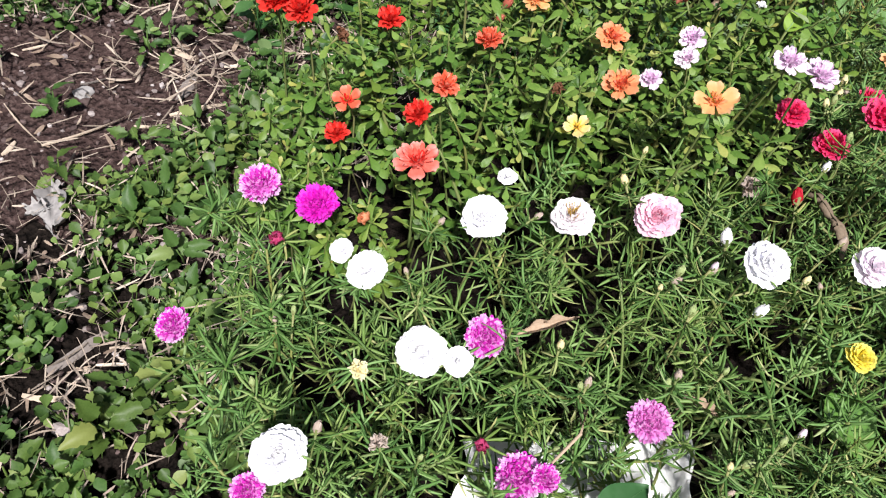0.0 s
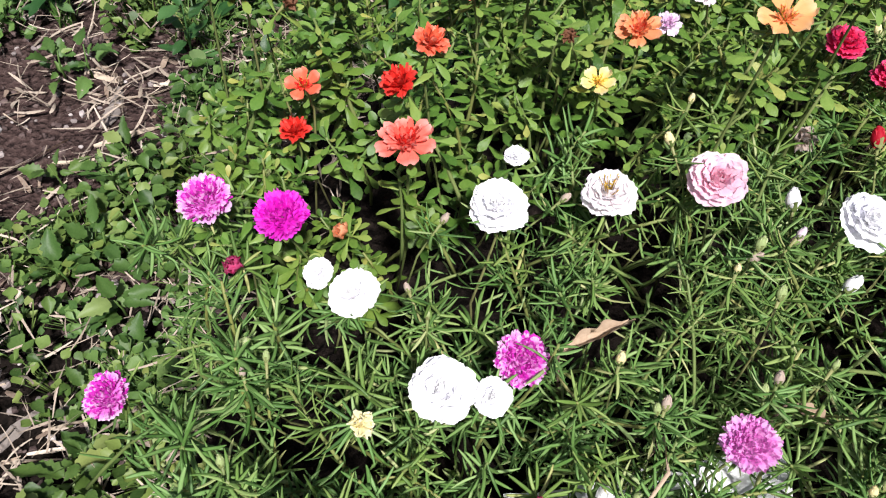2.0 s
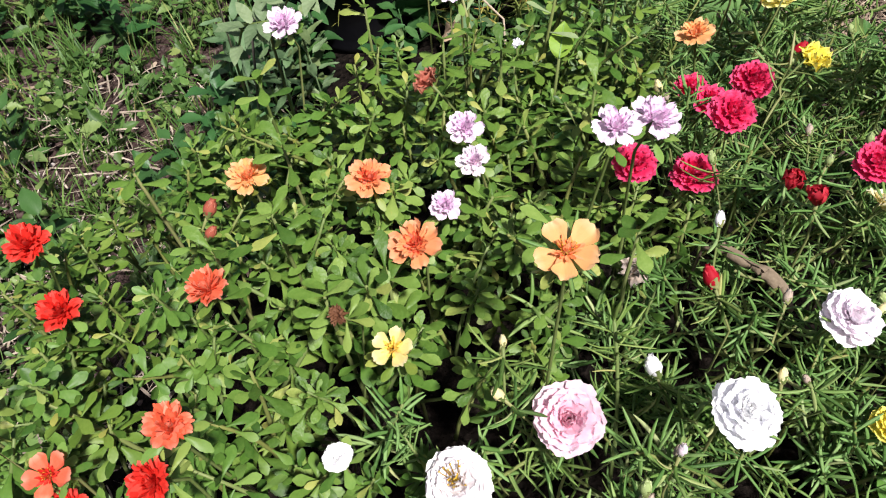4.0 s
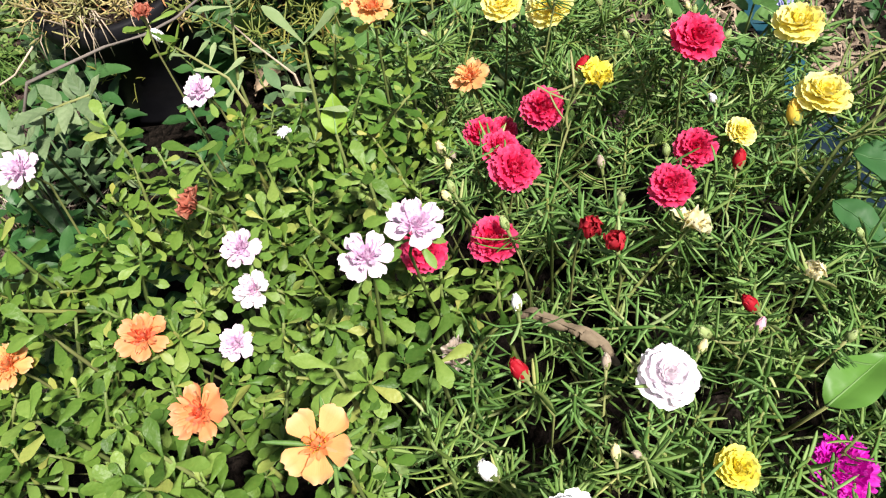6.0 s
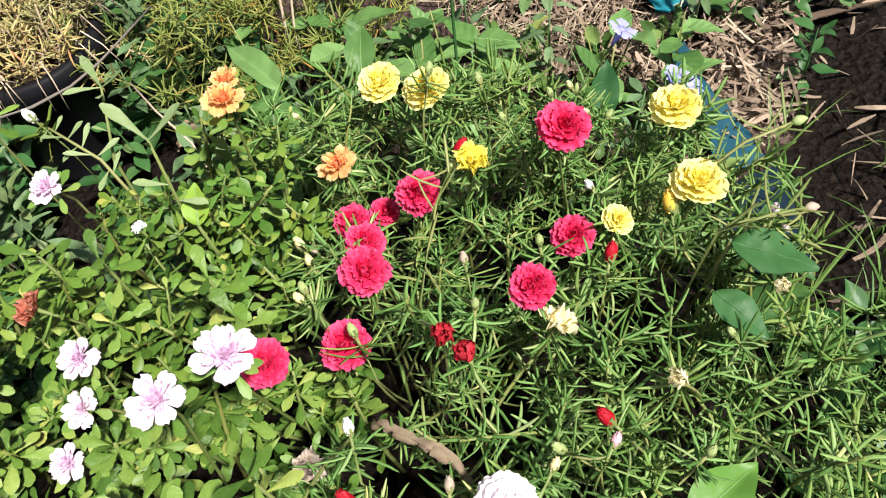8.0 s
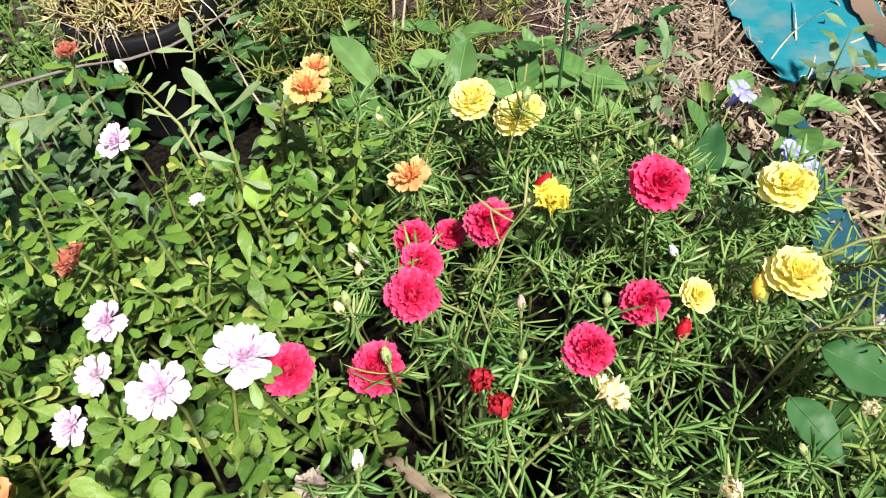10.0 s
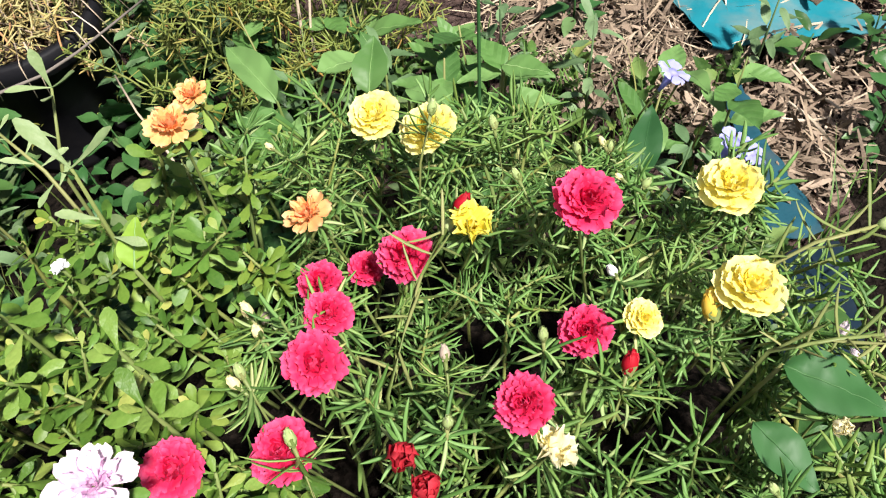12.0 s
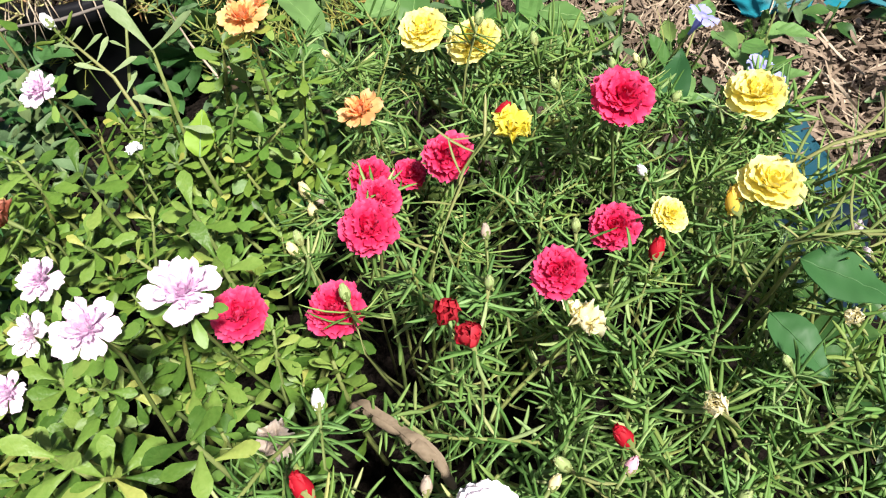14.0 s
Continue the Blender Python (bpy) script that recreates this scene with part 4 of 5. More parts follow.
def joined_weed(k, n, size, wide, high, lobes, mat):
    """A weed with leaves up its stem, as one mesh."""
    r = random.Random(900 + k)
    bits = [(*tube([(0, 0, -0.004), (0.003, 0.002, high * 0.5), (0.008, 0.004, high)], [0.0018, 0.0014, 0.0008], 4), None)]
    for i in range(n):
        h = high * (0.12 + 0.88 * (i + 1) / n)
        le = r.uniform(*size)
        v, f = ovate_shape(le, le * r.uniform(*wide), r.uniform(-0.35, 0.1), r.uniform(0.05, 0.2), lobes, i, 8, 4, 0.7)
        bits.append((v, f, Matrix.Translation((0.008 * h / high, 0.004 * h / high, h)) @ set_at(i * 2.4 + r.uniform(-0.5, 0.5), r.uniform(-8, 42), 0.006)))
    return mesh_of("foliage", *joined(bits), mat)


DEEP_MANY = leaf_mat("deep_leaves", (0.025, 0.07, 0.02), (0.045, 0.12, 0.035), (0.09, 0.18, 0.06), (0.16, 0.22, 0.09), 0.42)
SAGE_MANY = leaf_mat("sage_leaves", (0.07, 0.11, 0.05), (0.13, 0.19, 0.09), (0.22, 0.29, 0.15), (0.26, 0.3, 0.16), 0.55)
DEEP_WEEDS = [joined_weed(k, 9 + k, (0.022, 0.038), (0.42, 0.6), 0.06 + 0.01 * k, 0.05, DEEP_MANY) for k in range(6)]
SAGE_WEEDS = [joined_weed(20 + k, 12 + k, (0.022, 0.034), (0.28, 0.4), 0.1 + 0.015 * k, 0.0, SAGE_MANY) for k in range(4)]


BARE = [(-1.4, -0.42), (-0.66, -0.34), (-0.59, -0.16), (-0.64, 0.04), (-0.72, 0.1), (-0.8, 0.06), (-0.97, -0.06), (-1.4, -0.3)]


CLEARED = [(-0.476, -0.4), (-0.455, -0.435), (-0.45, -0.395), (-0.65, -0.285), (-0.57, -0.28), (-0.66, -0.05), (-0.61, 0.03), (-0.6, -0.06)]


def plant_surroundings():
    r = random.Random(23)
    y = -0.72
    while y < 0.95:
        x = -1.1
        while x < 0.75:
            px, py = x + r.uniform(-0.5, 0.5) * 0.039, y + r.uniform(-0.5, 0.5) * 0.039
            x += 0.039
            d = edge_distance(BED, px, py)
            if d > 0.0 or (px + 0.253) ** 2 + (py - 0.631) ** 2 < 0.1 ** 2:
                continue
            bare = edge_distance(BARE, px, py)
            if min(math.hypot(px - cx, py - cy) for cx, cy in CLEARED) < 0.042:
                continue
            q = r.random()
            if px < -0.15 and py < 0.2 or px < -0.4:
                if bare > 0:
                    if q < 0.05:
                        weed(px, py, "lobed" if q < 0.02 else "round", r)
                elif py > 0.05:
                    if q < 0.4:
                        grass_tuft(px, py, r, 0.075)
                    elif q < 0.85:
                        weed(px, py, "lobed" if q < 0.52 else "deep" if q < 0.6 else "round", r)
                elif q < 0.8:
                    weed(px, py, "lobed" if q < 0.04 + 0.15 * (px > -0.45) else "round", r)
                    if q < 0.1:
                        grass_tuft(px, py, r, 0.06, 6)
            elif px > 0.12 and py < 0.16:
                if q < 0.3:
                    grass_tuft(px, py, r, 0.11, 14)
                elif q < 0.55:
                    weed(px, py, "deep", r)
            elif -0.27 < px < -0.03 and 0.27 < py < 0.56 and r.random() < 0.7:
                continue
            elif px < 0.0 and py > 0.14:
                if q < 0.45:
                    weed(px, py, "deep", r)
                elif q < 0.62:
                    weed(px, py, "sage", r)
                elif q < 0.75:
                    grass_tuft(px, py, r, 0.1)
            elif 0.0 <= px < 0.47 and 0.2 < py < 0.66 - 0.75 * max(0, px - 0.22):
                if q < (0.2 if px < 0.3 else 0.02):
                    weed(px, py, "broad", r)
                elif q < 0.5:
                    weed(px, py, "lobed", r)
                elif q < 0.62:
                    weed(px, py, "round", r)
                elif q < 0.72:
                    weed(px, py, "sage", r)
                elif q < 0.95:
                    grass_tuft(px, py, r, 0.1, 10)
            elif px > 0.46 and py < 0.4:
                if q < 0.25:
                    grass_tuft(px, py, r, 0.12, 7)
            elif px > 0.3 and q < 0.07:
                weed(px, py, "deep", r)
        y += 0.039


plant_surroundings()
for sx, sy, kind in ((0.51, 0.525, "lobed"), (0.545, 0.535, "sage"), (0.59, 0.525, "deep"), (0.49, 0.51, "lobed"), (0.67, 0.52, "deep")):
    weed(sx, sy, kind, random.Random(int(sx * 1000)))
for sx, sy in ((-0.285, 0.46), (-0.31, 0.41), (-0.345, 0.45), (-0.39, 0.44), (-0.3, 0.5), (-0.27, 0.42)):
    weed(sx, sy, "sage", random.Random(int(sx * -1000)))
for sx, sy in ((-0.535, -0.164), (-0.517, -0.202), (-0.47, -0.195), (-0.62, -0.153), (-0.46, -0.248), (-0.564, -0.133), (-0.446, -0.175), (-0.529, -0.245), (-0.588, -0.117), (-0.662, -0.24), (-0.41, -0.28), (-0.738, -0.019), (-0.715, 0.0), (-0.751, -0.168)):
    weed(sx, sy, "lobed", random.Random(int(sx * -1000)))
tagged(new("grass", mesh_of("grass", *joined(BLADES), GRASS)), "thin green grass growing round the bed", "grass", "", "stuff")


def litter_shape(le, w, r, cells=5):
    """A flat dry strip, bent and twisted."""
    ph, tw, bow = r.uniform(0, 6), r.uniform(-2.0, 2.0), r.gauss(0, 0.05)
    nick = [r.uniform(0.7, 1.15) for _ in range(cells + 1)]

    def fn(u, v):
        q = v * w / 2 * (0.3 + 0.7 * math.sin(math.pi * (0.1 + 0.84 * u))) * nick[round(u * cells)]
        return (q * math.cos(tw * u) + bow * le * math.sin(3 * u), (u - 0.5) * le, q * math.sin(tw * u) + 0.0025 + 0.018 * le * math.sin(4 * u + ph) + 0.05 * w * (1 - v * v))

    return strip(cells, 2, fn)


def litter(name, label, category, mat, count, spot, le, w, seed, lift=(0.0, 0.01), tilt=14):
    r = random.Random(seed)
    bits = []
    while len(bits) < count:
        p = spot(r)
        if p is None:
            continue
        x, y = p
        v, f = litter_shape(r.uniform(*le), r.uniform(*w), r)
        bits.append((v, f, Matrix.Translation((x, y, soil_height(x, y) + r.uniform(*lift))) @ Matrix.Rotation(r.uniform(0, 6.28), 4, "Z") @ Matrix.Rotation(radians(r.gauss(0, tilt)), 4, "X")))
    tagged(new(name, mesh_of(name, *joined(bits), mat)), label, category, "", "stuff")


def box_spot(x0, x1, y0, y1, test=None):
    def fn(r):
        x, y = r.uniform(x0, x1), r.uniform(y0, y1)
        return (x, y) if test is None or test(x, y, r) else None
    return fn


LITTER = straw_mat("litter", (0.06, 0.045, 0.033), (0.22, 0.17, 0.125), (0.56, 0.48, 0.38), True)


# teal sheet lies between these two edges, from the back to the front
def sheet_thing(name, label, left, right, mat, lift, seed):
    n = len(left) - 1
    r = random.Random(seed)

    def at(pts, u):
        k = min(n - 1, int(u * n))
        t = u * n - k
        return Vector(pts[k]).lerp(Vector(pts[k + 1]), t)

    def fn(u, v):
        p = at(left, u).lerp(at(right, u), (v + 1) / 2)
        p = p + Vector((0.012 * noise.noise((p.x * 30, p.y * 30, seed + 7)), 0.012 * noise.noise((p.x * 30, p.y * 30, seed + 13))))
        return (p.x, p.y, soil_height(p.x, p.y) + lift + 0.007 * noise.noise((p.x * 22, p.y * 22, seed)) + 0.003 * noise.noise((p.x * 70, p.y * 70, seed)))

    vs, fs = strip(28, 14, fn)
    low = [(x, y, z - 0.0012) for x, y, z in vs]
    k = len(vs)
    ob = new(name, mesh_of(name, vs + low, fs + [tuple(reversed([i + k for i in f])) for f in fs], mat))
    return tagged(ob, label, "plastic sheet")


sheet_thing("plastic_sheet", "crumpled teal plastic sheet half buried under straw mulch", [(0.5, 1.1), (0.49, 0.69), (0.49, 0.63), (0.505, 0.565)],
            [(0.72, 1.1), (0.672, 0.665), (0.69, 0.61), (0.735, 0.55)], TEAL, 0.03, 3)
sheet_thing("plastic_strip", "narrow dusty blue plastic strip running out under the mulch", [(0.505, 0.53), (0.489, 0.459), (0.484, 0.41), (0.477, 0.36), (0.46, 0.3)],
            [(0.523, 0.525), (0.506, 0.455), (0.505, 0.405), (0.51, 0.36), (0.512, 0.29)], TEAL_DARK, 0.03, 5)
sheet_thing("plastic_bag", "dark blue plastic bag crumpled on the ground beside the bed", [(0.43, 0.27), (0.43, 0.24), (0.42, 0.2), (0.4, 0.15)],
            [(0.52, 0.28), (0.525, 0.25), (0.51, 0.2), (0.48, 0.15)], NAVY, 0.03, 8)
sheet_thing("plastic_sack", "white plastic sack lying under the moss rose stems", [(-0.075, -0.3), (-0.03, -0.268), (0.025, -0.225), (0.075, -0.19)],
            [(-0.045, -0.37), (0.01, -0.335), (0.065, -0.285), (0.105, -0.24)], SACK, 0.05, 11)


def off_sheet(x, y, r):
    if edge_distance([(0.505, 1.1), (0.495, 0.69), (0.5, 0.575), (0.6, 0.59), (0.735, 0.555), (0.69, 0.61), (0.67, 0.665), (0.71, 1.1)], x, y) > 0:
        return r.random() < 0.025
    if edge_distance([(0.49, 0.5), (0.475, 0.45), (0.465, 0.4), (0.43, 0.33), (0.4, 0.29), (0.48, 0.26), (0.495, 0.32), (0.505, 0.395), (0.515, 0.455), (0.52, 0.5)], x, y) > 0:
        return r.random() < 0.25
    if edge_distance([(0.43, 0.28), (0.45, 0.24), (0.41, 0.14), (0.52, 0.14), (0.58, 0.22), (0.62, 0.31), (0.59, 0.36)], x, y) > 0:
        return r.random() < 0.12
    return True


litter("straw_mulch", "pale dry straw scattered over the soil behind the bed", "straw", STRAW, 1700, box_spot(0.24, 0.52, 0.42, 1.05, lambda x, y, r: off_sheet(x, y, r) and y > 0.62 - 0.9 * (x - 0.32) - r.random() * 0.05), (0.018, 0.07), (0.001, 0.0026), 31, (0.0, 0.025), 18)
litter("leaf_mulch", "brown dry leaves and wood shreds covering the soil", "mulch", MULCH, 5200, box_spot(0.3, 1.2, 0.1, 1.0, lambda x, y, r: off_sheet(x, y, r) and (x > 0.44 or y > 0.5) and (y > 0.3 + 1.5 * max(0, x - 0.538) + r.uniform(-0.03, 0.03) or r.random() < 0.05)), (0.012, 0.05), (0.0015, 0.0075), 37, (0.0, 0.025), 30)
litter("straw_shreds", "thin straw shreds lying over the leaf mulch", "straw", STRAW, 170, box_spot(0.46, 1.1, 0.36, 1.0, lambda x, y, r: off_sheet(x, y, r) and y > 0.3 + 1.5 * max(0, x - 0.538)), (0.02, 0.08), (0.0015, 0.0035), 41, (0.012, 0.03), 20)
litter("soil_litter", "broken straw and dry leaf bits on the soil", "straw", LITTER, 3600, box_spot(-1.1, -0.3, -0.6, 0.5, lambda x, y, r: r.random() < (0.22 if edge_distance(BARE, x, y) > 0.05 else 1.0)), (0.012, 0.055), (0.0008, 0.003), 43, (0.0, 0.03), 16)
litter("soil_straw", "thick pale straw lying where the soil meets the weeds", "straw", LITTER, 95, box_spot(-0.78, -0.52, -0.12, 0.2, lambda x, y, r: abs(y - 0.9 * (x + 0.66) - 0.03) < 0.07), (0.015, 0.045), (0.0015, 0.005), 45, (0.0, 0.02), 14)
litter("soil_crumbs", "dark shreds of bark and rotting leaves on the soil", "litter", MULCH, 700, box_spot(-1.15, -0.3, -0.65, 0.6), (0.006, 0.03), (0.002, 0.008), 47, (0.0, 0.006), 18)


def pebbles():
    r = random.Random(51)
    bits = []
    for i in range(650):
        x, y, s = r.uniform(-1.15, -0.42), r.uniform(-0.55, 0.5), r.uniform(0.0015, 0.0055) * (2.2 if r.random() < 0.05 else 1)
        bm = bmesh.new()
        bmesh.ops.create_icosphere(bm, subdivisions=1, radius=1.0)
        vs = [tuple(c * r.uniform(0.75, 1.2) for c in v.co) for v in bm.verts]
        fs = [tuple(v.index for v in f.verts) for f in bm.faces]
        bm.free()
        bits.append((vs, fs, Matrix.Translation((x, y, soil_height(x, y) + s * 0.3)) @ Matrix.Rotation(r.uniform(0, 6), 4, "Z") @ Matrix.Diagonal((s, s * r.uniform(0.6, 1), s * 0.7, 1))))
    clods = []
    for v, f, m in [bits[i % 650] for i in range(2600)]:
        x, y, s = r.uniform(-1.2, -0.35), r.uniform(-0.6, 0.6), r.uniform(0.0015, 0.006) * (1.8 if r.random() < 0.06 else 1)
        clods.append((v, f, Matrix.Translation((x, y, soil_height(x, y) + s * 0.2)) @ Matrix.Rotation(r.uniform(0, 6), 4, "Z") @ Matrix.Diagonal((s, s * r.uniform(0.6, 1), s * 0.7, 1))))
    tagged(new("soil_clods", mesh_of("soil_clods", *joined(clods), CLOD, False)), "crumbly dark brown soil clods", "soil", "", "stuff")
    tagged(new("pebbles", mesh_of("pebbles", *joined(bits), STONE, False)), "small grey pebbles and soil clods", "pebbles", "", "stuff")


pebbles()


def straw_stalk(a, b, w, mat=None, name="dry_straw", label="long pale dry straw lying on the soil", lift=0.006):
    a, b = Vector(a), Vector(b)
    le, ang = (b - a).length, math.atan2(-(b - a).x, (b - a).y)
    c = (a + b) / 2
    v, f = litter_shape(le, w, random.Random(int(le * 1e5)), 14)
    low = [(x, y, z - 0.0015) for x, y, z in v]
    k = len(v)
    ob = new(name, mesh_of(name, v + low, f + [tuple(reversed([i + k for i in q])) for q in f], mat or STRAW_ONE))
    ob.matrix_basis = Matrix.Translation((c.x, c.y, max(soil_height(a.x, a.y), soil_height(c.x, c.y), soil_height(b.x, b.y)) + lift - 0.004)) @ Matrix.Rotation(ang, 4, "Z")
    tagged(ob, label, "straw" if name == "dry_straw" else "stick", "dry straws on the soil" if name == "dry_straw" else "")


for a, b, w in (((-0.723, -0.22), (-0.665, -0.096), 0.0055), ((-0.657, -0.131), (-0.622, -0.104), 0.004), ((-0.632, -0.092), (-0.586, -0.036), 0.006), ((-0.731, 0.006), (-0.676, 0.009), 0.009),
                ((-0.811, -0.201), (-0.723, -0.218), 0.0022), ((-0.899, -0.05), (-0.8, -0.063), 0.002), ((-0.754, -0.1), (-0.711, -0.106), 0.002), ((-0.596, -0.062), (-0.571, -0.074), 0.006),
                ((-0.872, -0.121), (-0.855, -0.096), 0.003), ((-0.56, -0.292), (-0.577, -0.25), 0.007), ((-0.747, -0.259), (-0.751, -0.235), 0.006), ((-0.464, -0.405), (-0.421, -0.381), 0.006),
                ((-0.484, -0.455), (-0.449, -0.433), 0.007), ((-0.449, -0.433), (-0.413, -0.43), 0.006), ((-0.447, -0.391), (-0.395, -0.347), 0.004), ((-0.709, 0.125), (-0.654, 0.162), 0.006),
                ((-0.66, -0.02), (-0.6, 0.06), 0.004), ((-0.62, 0.03), (-0.57, 0.1), 0.005), ((-0.64, 0.02), (-0.61, 0.05), 0.006), ((-0.6, 0.0), (-0.585, 0.045), 0.004),
                ((-0.45, -0.37), (-0.4, -0.33), 0.0035), ((-0.55, -0.28), (-0.56, -0.24), 0.004), ((-0.56, -0.385), (-0.51, -0.35), 0.0035)):
    straw_stalk(a, b, w)
straw_stalk((-0.765, -0.119), (-0.739, -0.079), 0.004, CANE, "grey_twig", "short grey twig lying on the soil")
for a, b, w in (((0.505, 0.6), (0.62, 0.7), 0.0028), ((0.52, 0.585), (0.63, 0.63), 0.003), ((0.51, 0.565), (0.64, 0.575), 0.003), ((0.535, 0.6), (0.57, 0.72), 0.0024), ((0.6, 0.585), (0.7, 0.59), 0.0028), ((0.5, 0.64), (0.6, 0.62), 0.002), ((0.53, 0.56), (0.55, 0.66), 0.0022), ((0.58, 0.52), (0.6, 0.44), 0.0035), ((0.55, 0.46), (0.57, 0.39), 0.003), ((0.53, 0.44), (0.58, 0.43), 0.004)):
    straw_stalk(a, b, w, lift=0.03)
straw_stalk((-0.642, -0.066), (-0.67, -0.003), 0.016, CANE, "bark_piece", "weathered grey-brown bark piece on the soil")
straw_stalk((-0.483, -0.424), (-0.468, -0.355), 0.014, CANE, "dead_branch", "dead brown branch piece lying among weeds")
straw_stalk((0.64, 0.72), (0.645, 0.6), 0.026, BARK, "bark_piece", "dark bark piece lying on the plastic sheet", 0.042)
straw_stalk((0.66, 0.74), (0.76, 0.56), 0.014, BARK, "dead_branch", "dark weathered branch along the edge of the plastic sheet", 0.036)
straw_stalk((0.62, 0.5), (0.78, 0.485), 0.022, BARK, "dead_branch", "dark weathered branch lying in the mulch", 0.02)


def stone(x, y, s):
    bm = bmesh.new()
    bmesh.ops.create_icosphere(bm, subdivisions=2, radius=s)
    for v in bm.verts:
        v.co = v.co * (1 + 0.7 * noise.noise(v.co * 130) + 0.25 * noise.noise(v.co * 300))
        v.co.z *= 0.7
    me = bpy.data.meshes.new("stone")
    bm.to_mesh(me)
    bm.free()
    me.materials.append(GREYLEAF)
    ob = new("stone", me)
    ob.location = (x, y, soil_height(x, y) + s * 0.25)
    tagged(ob, "small pale broken stone half sunk in dark soil", "stone")


stone(-0.748, -0.128, 0.011)


def crumpled_leaf(name, a, b, width, mat, label, cup=0.5, foot=None, crinkle=0.12):
    """A dry curled leaf between two places."""
    a, b = Vector(a), Vector(b)
    le = (b - a).length
    def fn(u, v):
        w = math.sin(math.pi * (0.08 + 0.86 * u)) ** 0.7
        w *= 1 + crinkle * math.sin(17 * u + 4 * v)
        fold = crinkle * width * noise.noise((u * 5, v * 2.2, le * 300)) + 0.5 * crinkle * width * noise.noise((u * 12, v * 5, le * 500))
        return (v * w * width / 2, u * le + 0.06 * le * math.sin(5 * v + 2 * u), cup * width * v * v * w + 0.1 * width * math.sin(7 * u + 2 * v) + fold)
    v, f = strip(18, 10, fn)
    low = [(x, y, z - 0.0009) for x, y, z in v]
    k = len(v)
    ob = thing(name, tuple(a), label, "dry leaf")
    piece("blade", mesh_of("blade", v + low, f + [tuple(reversed([i + k for i in q])) for q in f], mat), ob, turn_to(b - a))
    if foot:
        stalk_to(ob, a, foot, 0.0012, BARK)
    return ob


def rolled_leaf(points, radii, label, foot):
    """A dry leaf rolled up lengthwise: crinkled, with a loose lip along it."""
    ob = thing("rolled_dry_leaf", points[0], label, "dry leaf")
    pts = [Vector(p) - Vector(points[0]) for p in points]
    n, steps, sides = len(pts) - 1, 26, 10
    path, rad = [], []
    for i in range(steps + 1):
        u = i / steps * n
        k = min(n - 1, int(u))
        path.append(pts[k].lerp(pts[k + 1], u - k) + Vector((0.0006 * math.sin(i * 0.7), 0.0006 * math.sin(i * 0.5), 0.0006 * math.sin(i * 0.9))))
        rad.append((radii[k] + (radii[k + 1] - radii[k]) * (u - k)) * (1 + 0.1 * math.sin(i * 0.8)))
    vs, fs = tube(path, rad, sides)
    vs = [tuple(Vector(v) * 1.0 + Vector((noise.noise(Vector(v) * 260), noise.noise(Vector(v) * 260 + Vector((5, 0, 0))), noise.noise(Vector(v) * 320 + Vector((0, 7, 0))))) * 0.0009) for v in vs]
    lip = strip(steps, 3, lambda u, v: tuple(path[round(u * steps)] + rad[round(u * steps)] * Vector((0.75 * v, 0.5 + 0.3 * v, 1.05 + 0.35 * abs(v) * math.sin(7 * u + v) + 0.08 * math.sin(19 * u)))))
    piece("blade", mesh_of("blade", *joined([(vs, fs, None), (*lip, None)]), WITHERED), ob)
    stalk_to(ob, points[0], foot, 0.001, BARK)


rolled_leaf([(0.066, 0.014, 0.274), (0.075, 0.008, 0.281), (0.086, -0.001, 0.279), (0.096, -0.011, 0.281), (0.106, -0.02, 0.276), (0.112, -0.03, 0.268)],
            [0.0015, 0.0034, 0.0026, 0.0036, 0.003, 0.0014], "rolled brown dry leaf caught on moss rose stems", (0.06, 0.03, soil_height(0.06, 0.03) - 0.003))
crumpled_leaf("curled_dry_leaf", (-0.077, -0.23, 0.245), (-0.045, -0.2, 0.262), 0.0075, DRYLEAF, "pale brown dry leaf caught on needle foliage", 0.8, (-0.07, -0.22, soil_height(-0.07, -0.22) - 0.003), 0.3)
crumpled_leaf("curled_dry_leaf", (0.05, -0.208, 0.258), (0.076, -0.205, 0.25), 0.007, DRYLEAF, "small pale dry leaf caught on needle foliage", 0.8, (0.05, -0.2, soil_height(0.05, -0.2) - 0.003), 0.25)
crumpled_leaf("grey_dead_leaf", (-0.607, -0.302, soil_height(-0.607, -0.302) + 0.014), (-0.656, -0.256, soil_height(-0.656, -0.256) + 0.016), 0.03, GREYLEAF, "crumpled grey dead leaf lying on the soil", 0.3, crinkle=0.3)
crumpled_leaf("grey_dead_leaf", (-0.63, -0.285, soil_height(-0.63, -0.285) + 0.02), (-0.65, -0.302, soil_height(-0.65, -0.302) + 0.012), 0.022, GREYLEAF, "small folded grey dead leaf lying on the soil", 0.5, crinkle=0.3)


RIB = leaf_mat("leaf_midrib", (0.14, 0.24, 0.08), (0.2, 0.32, 0.12), (0.26, 0.38, 0.16), None, 0.5, island=False)


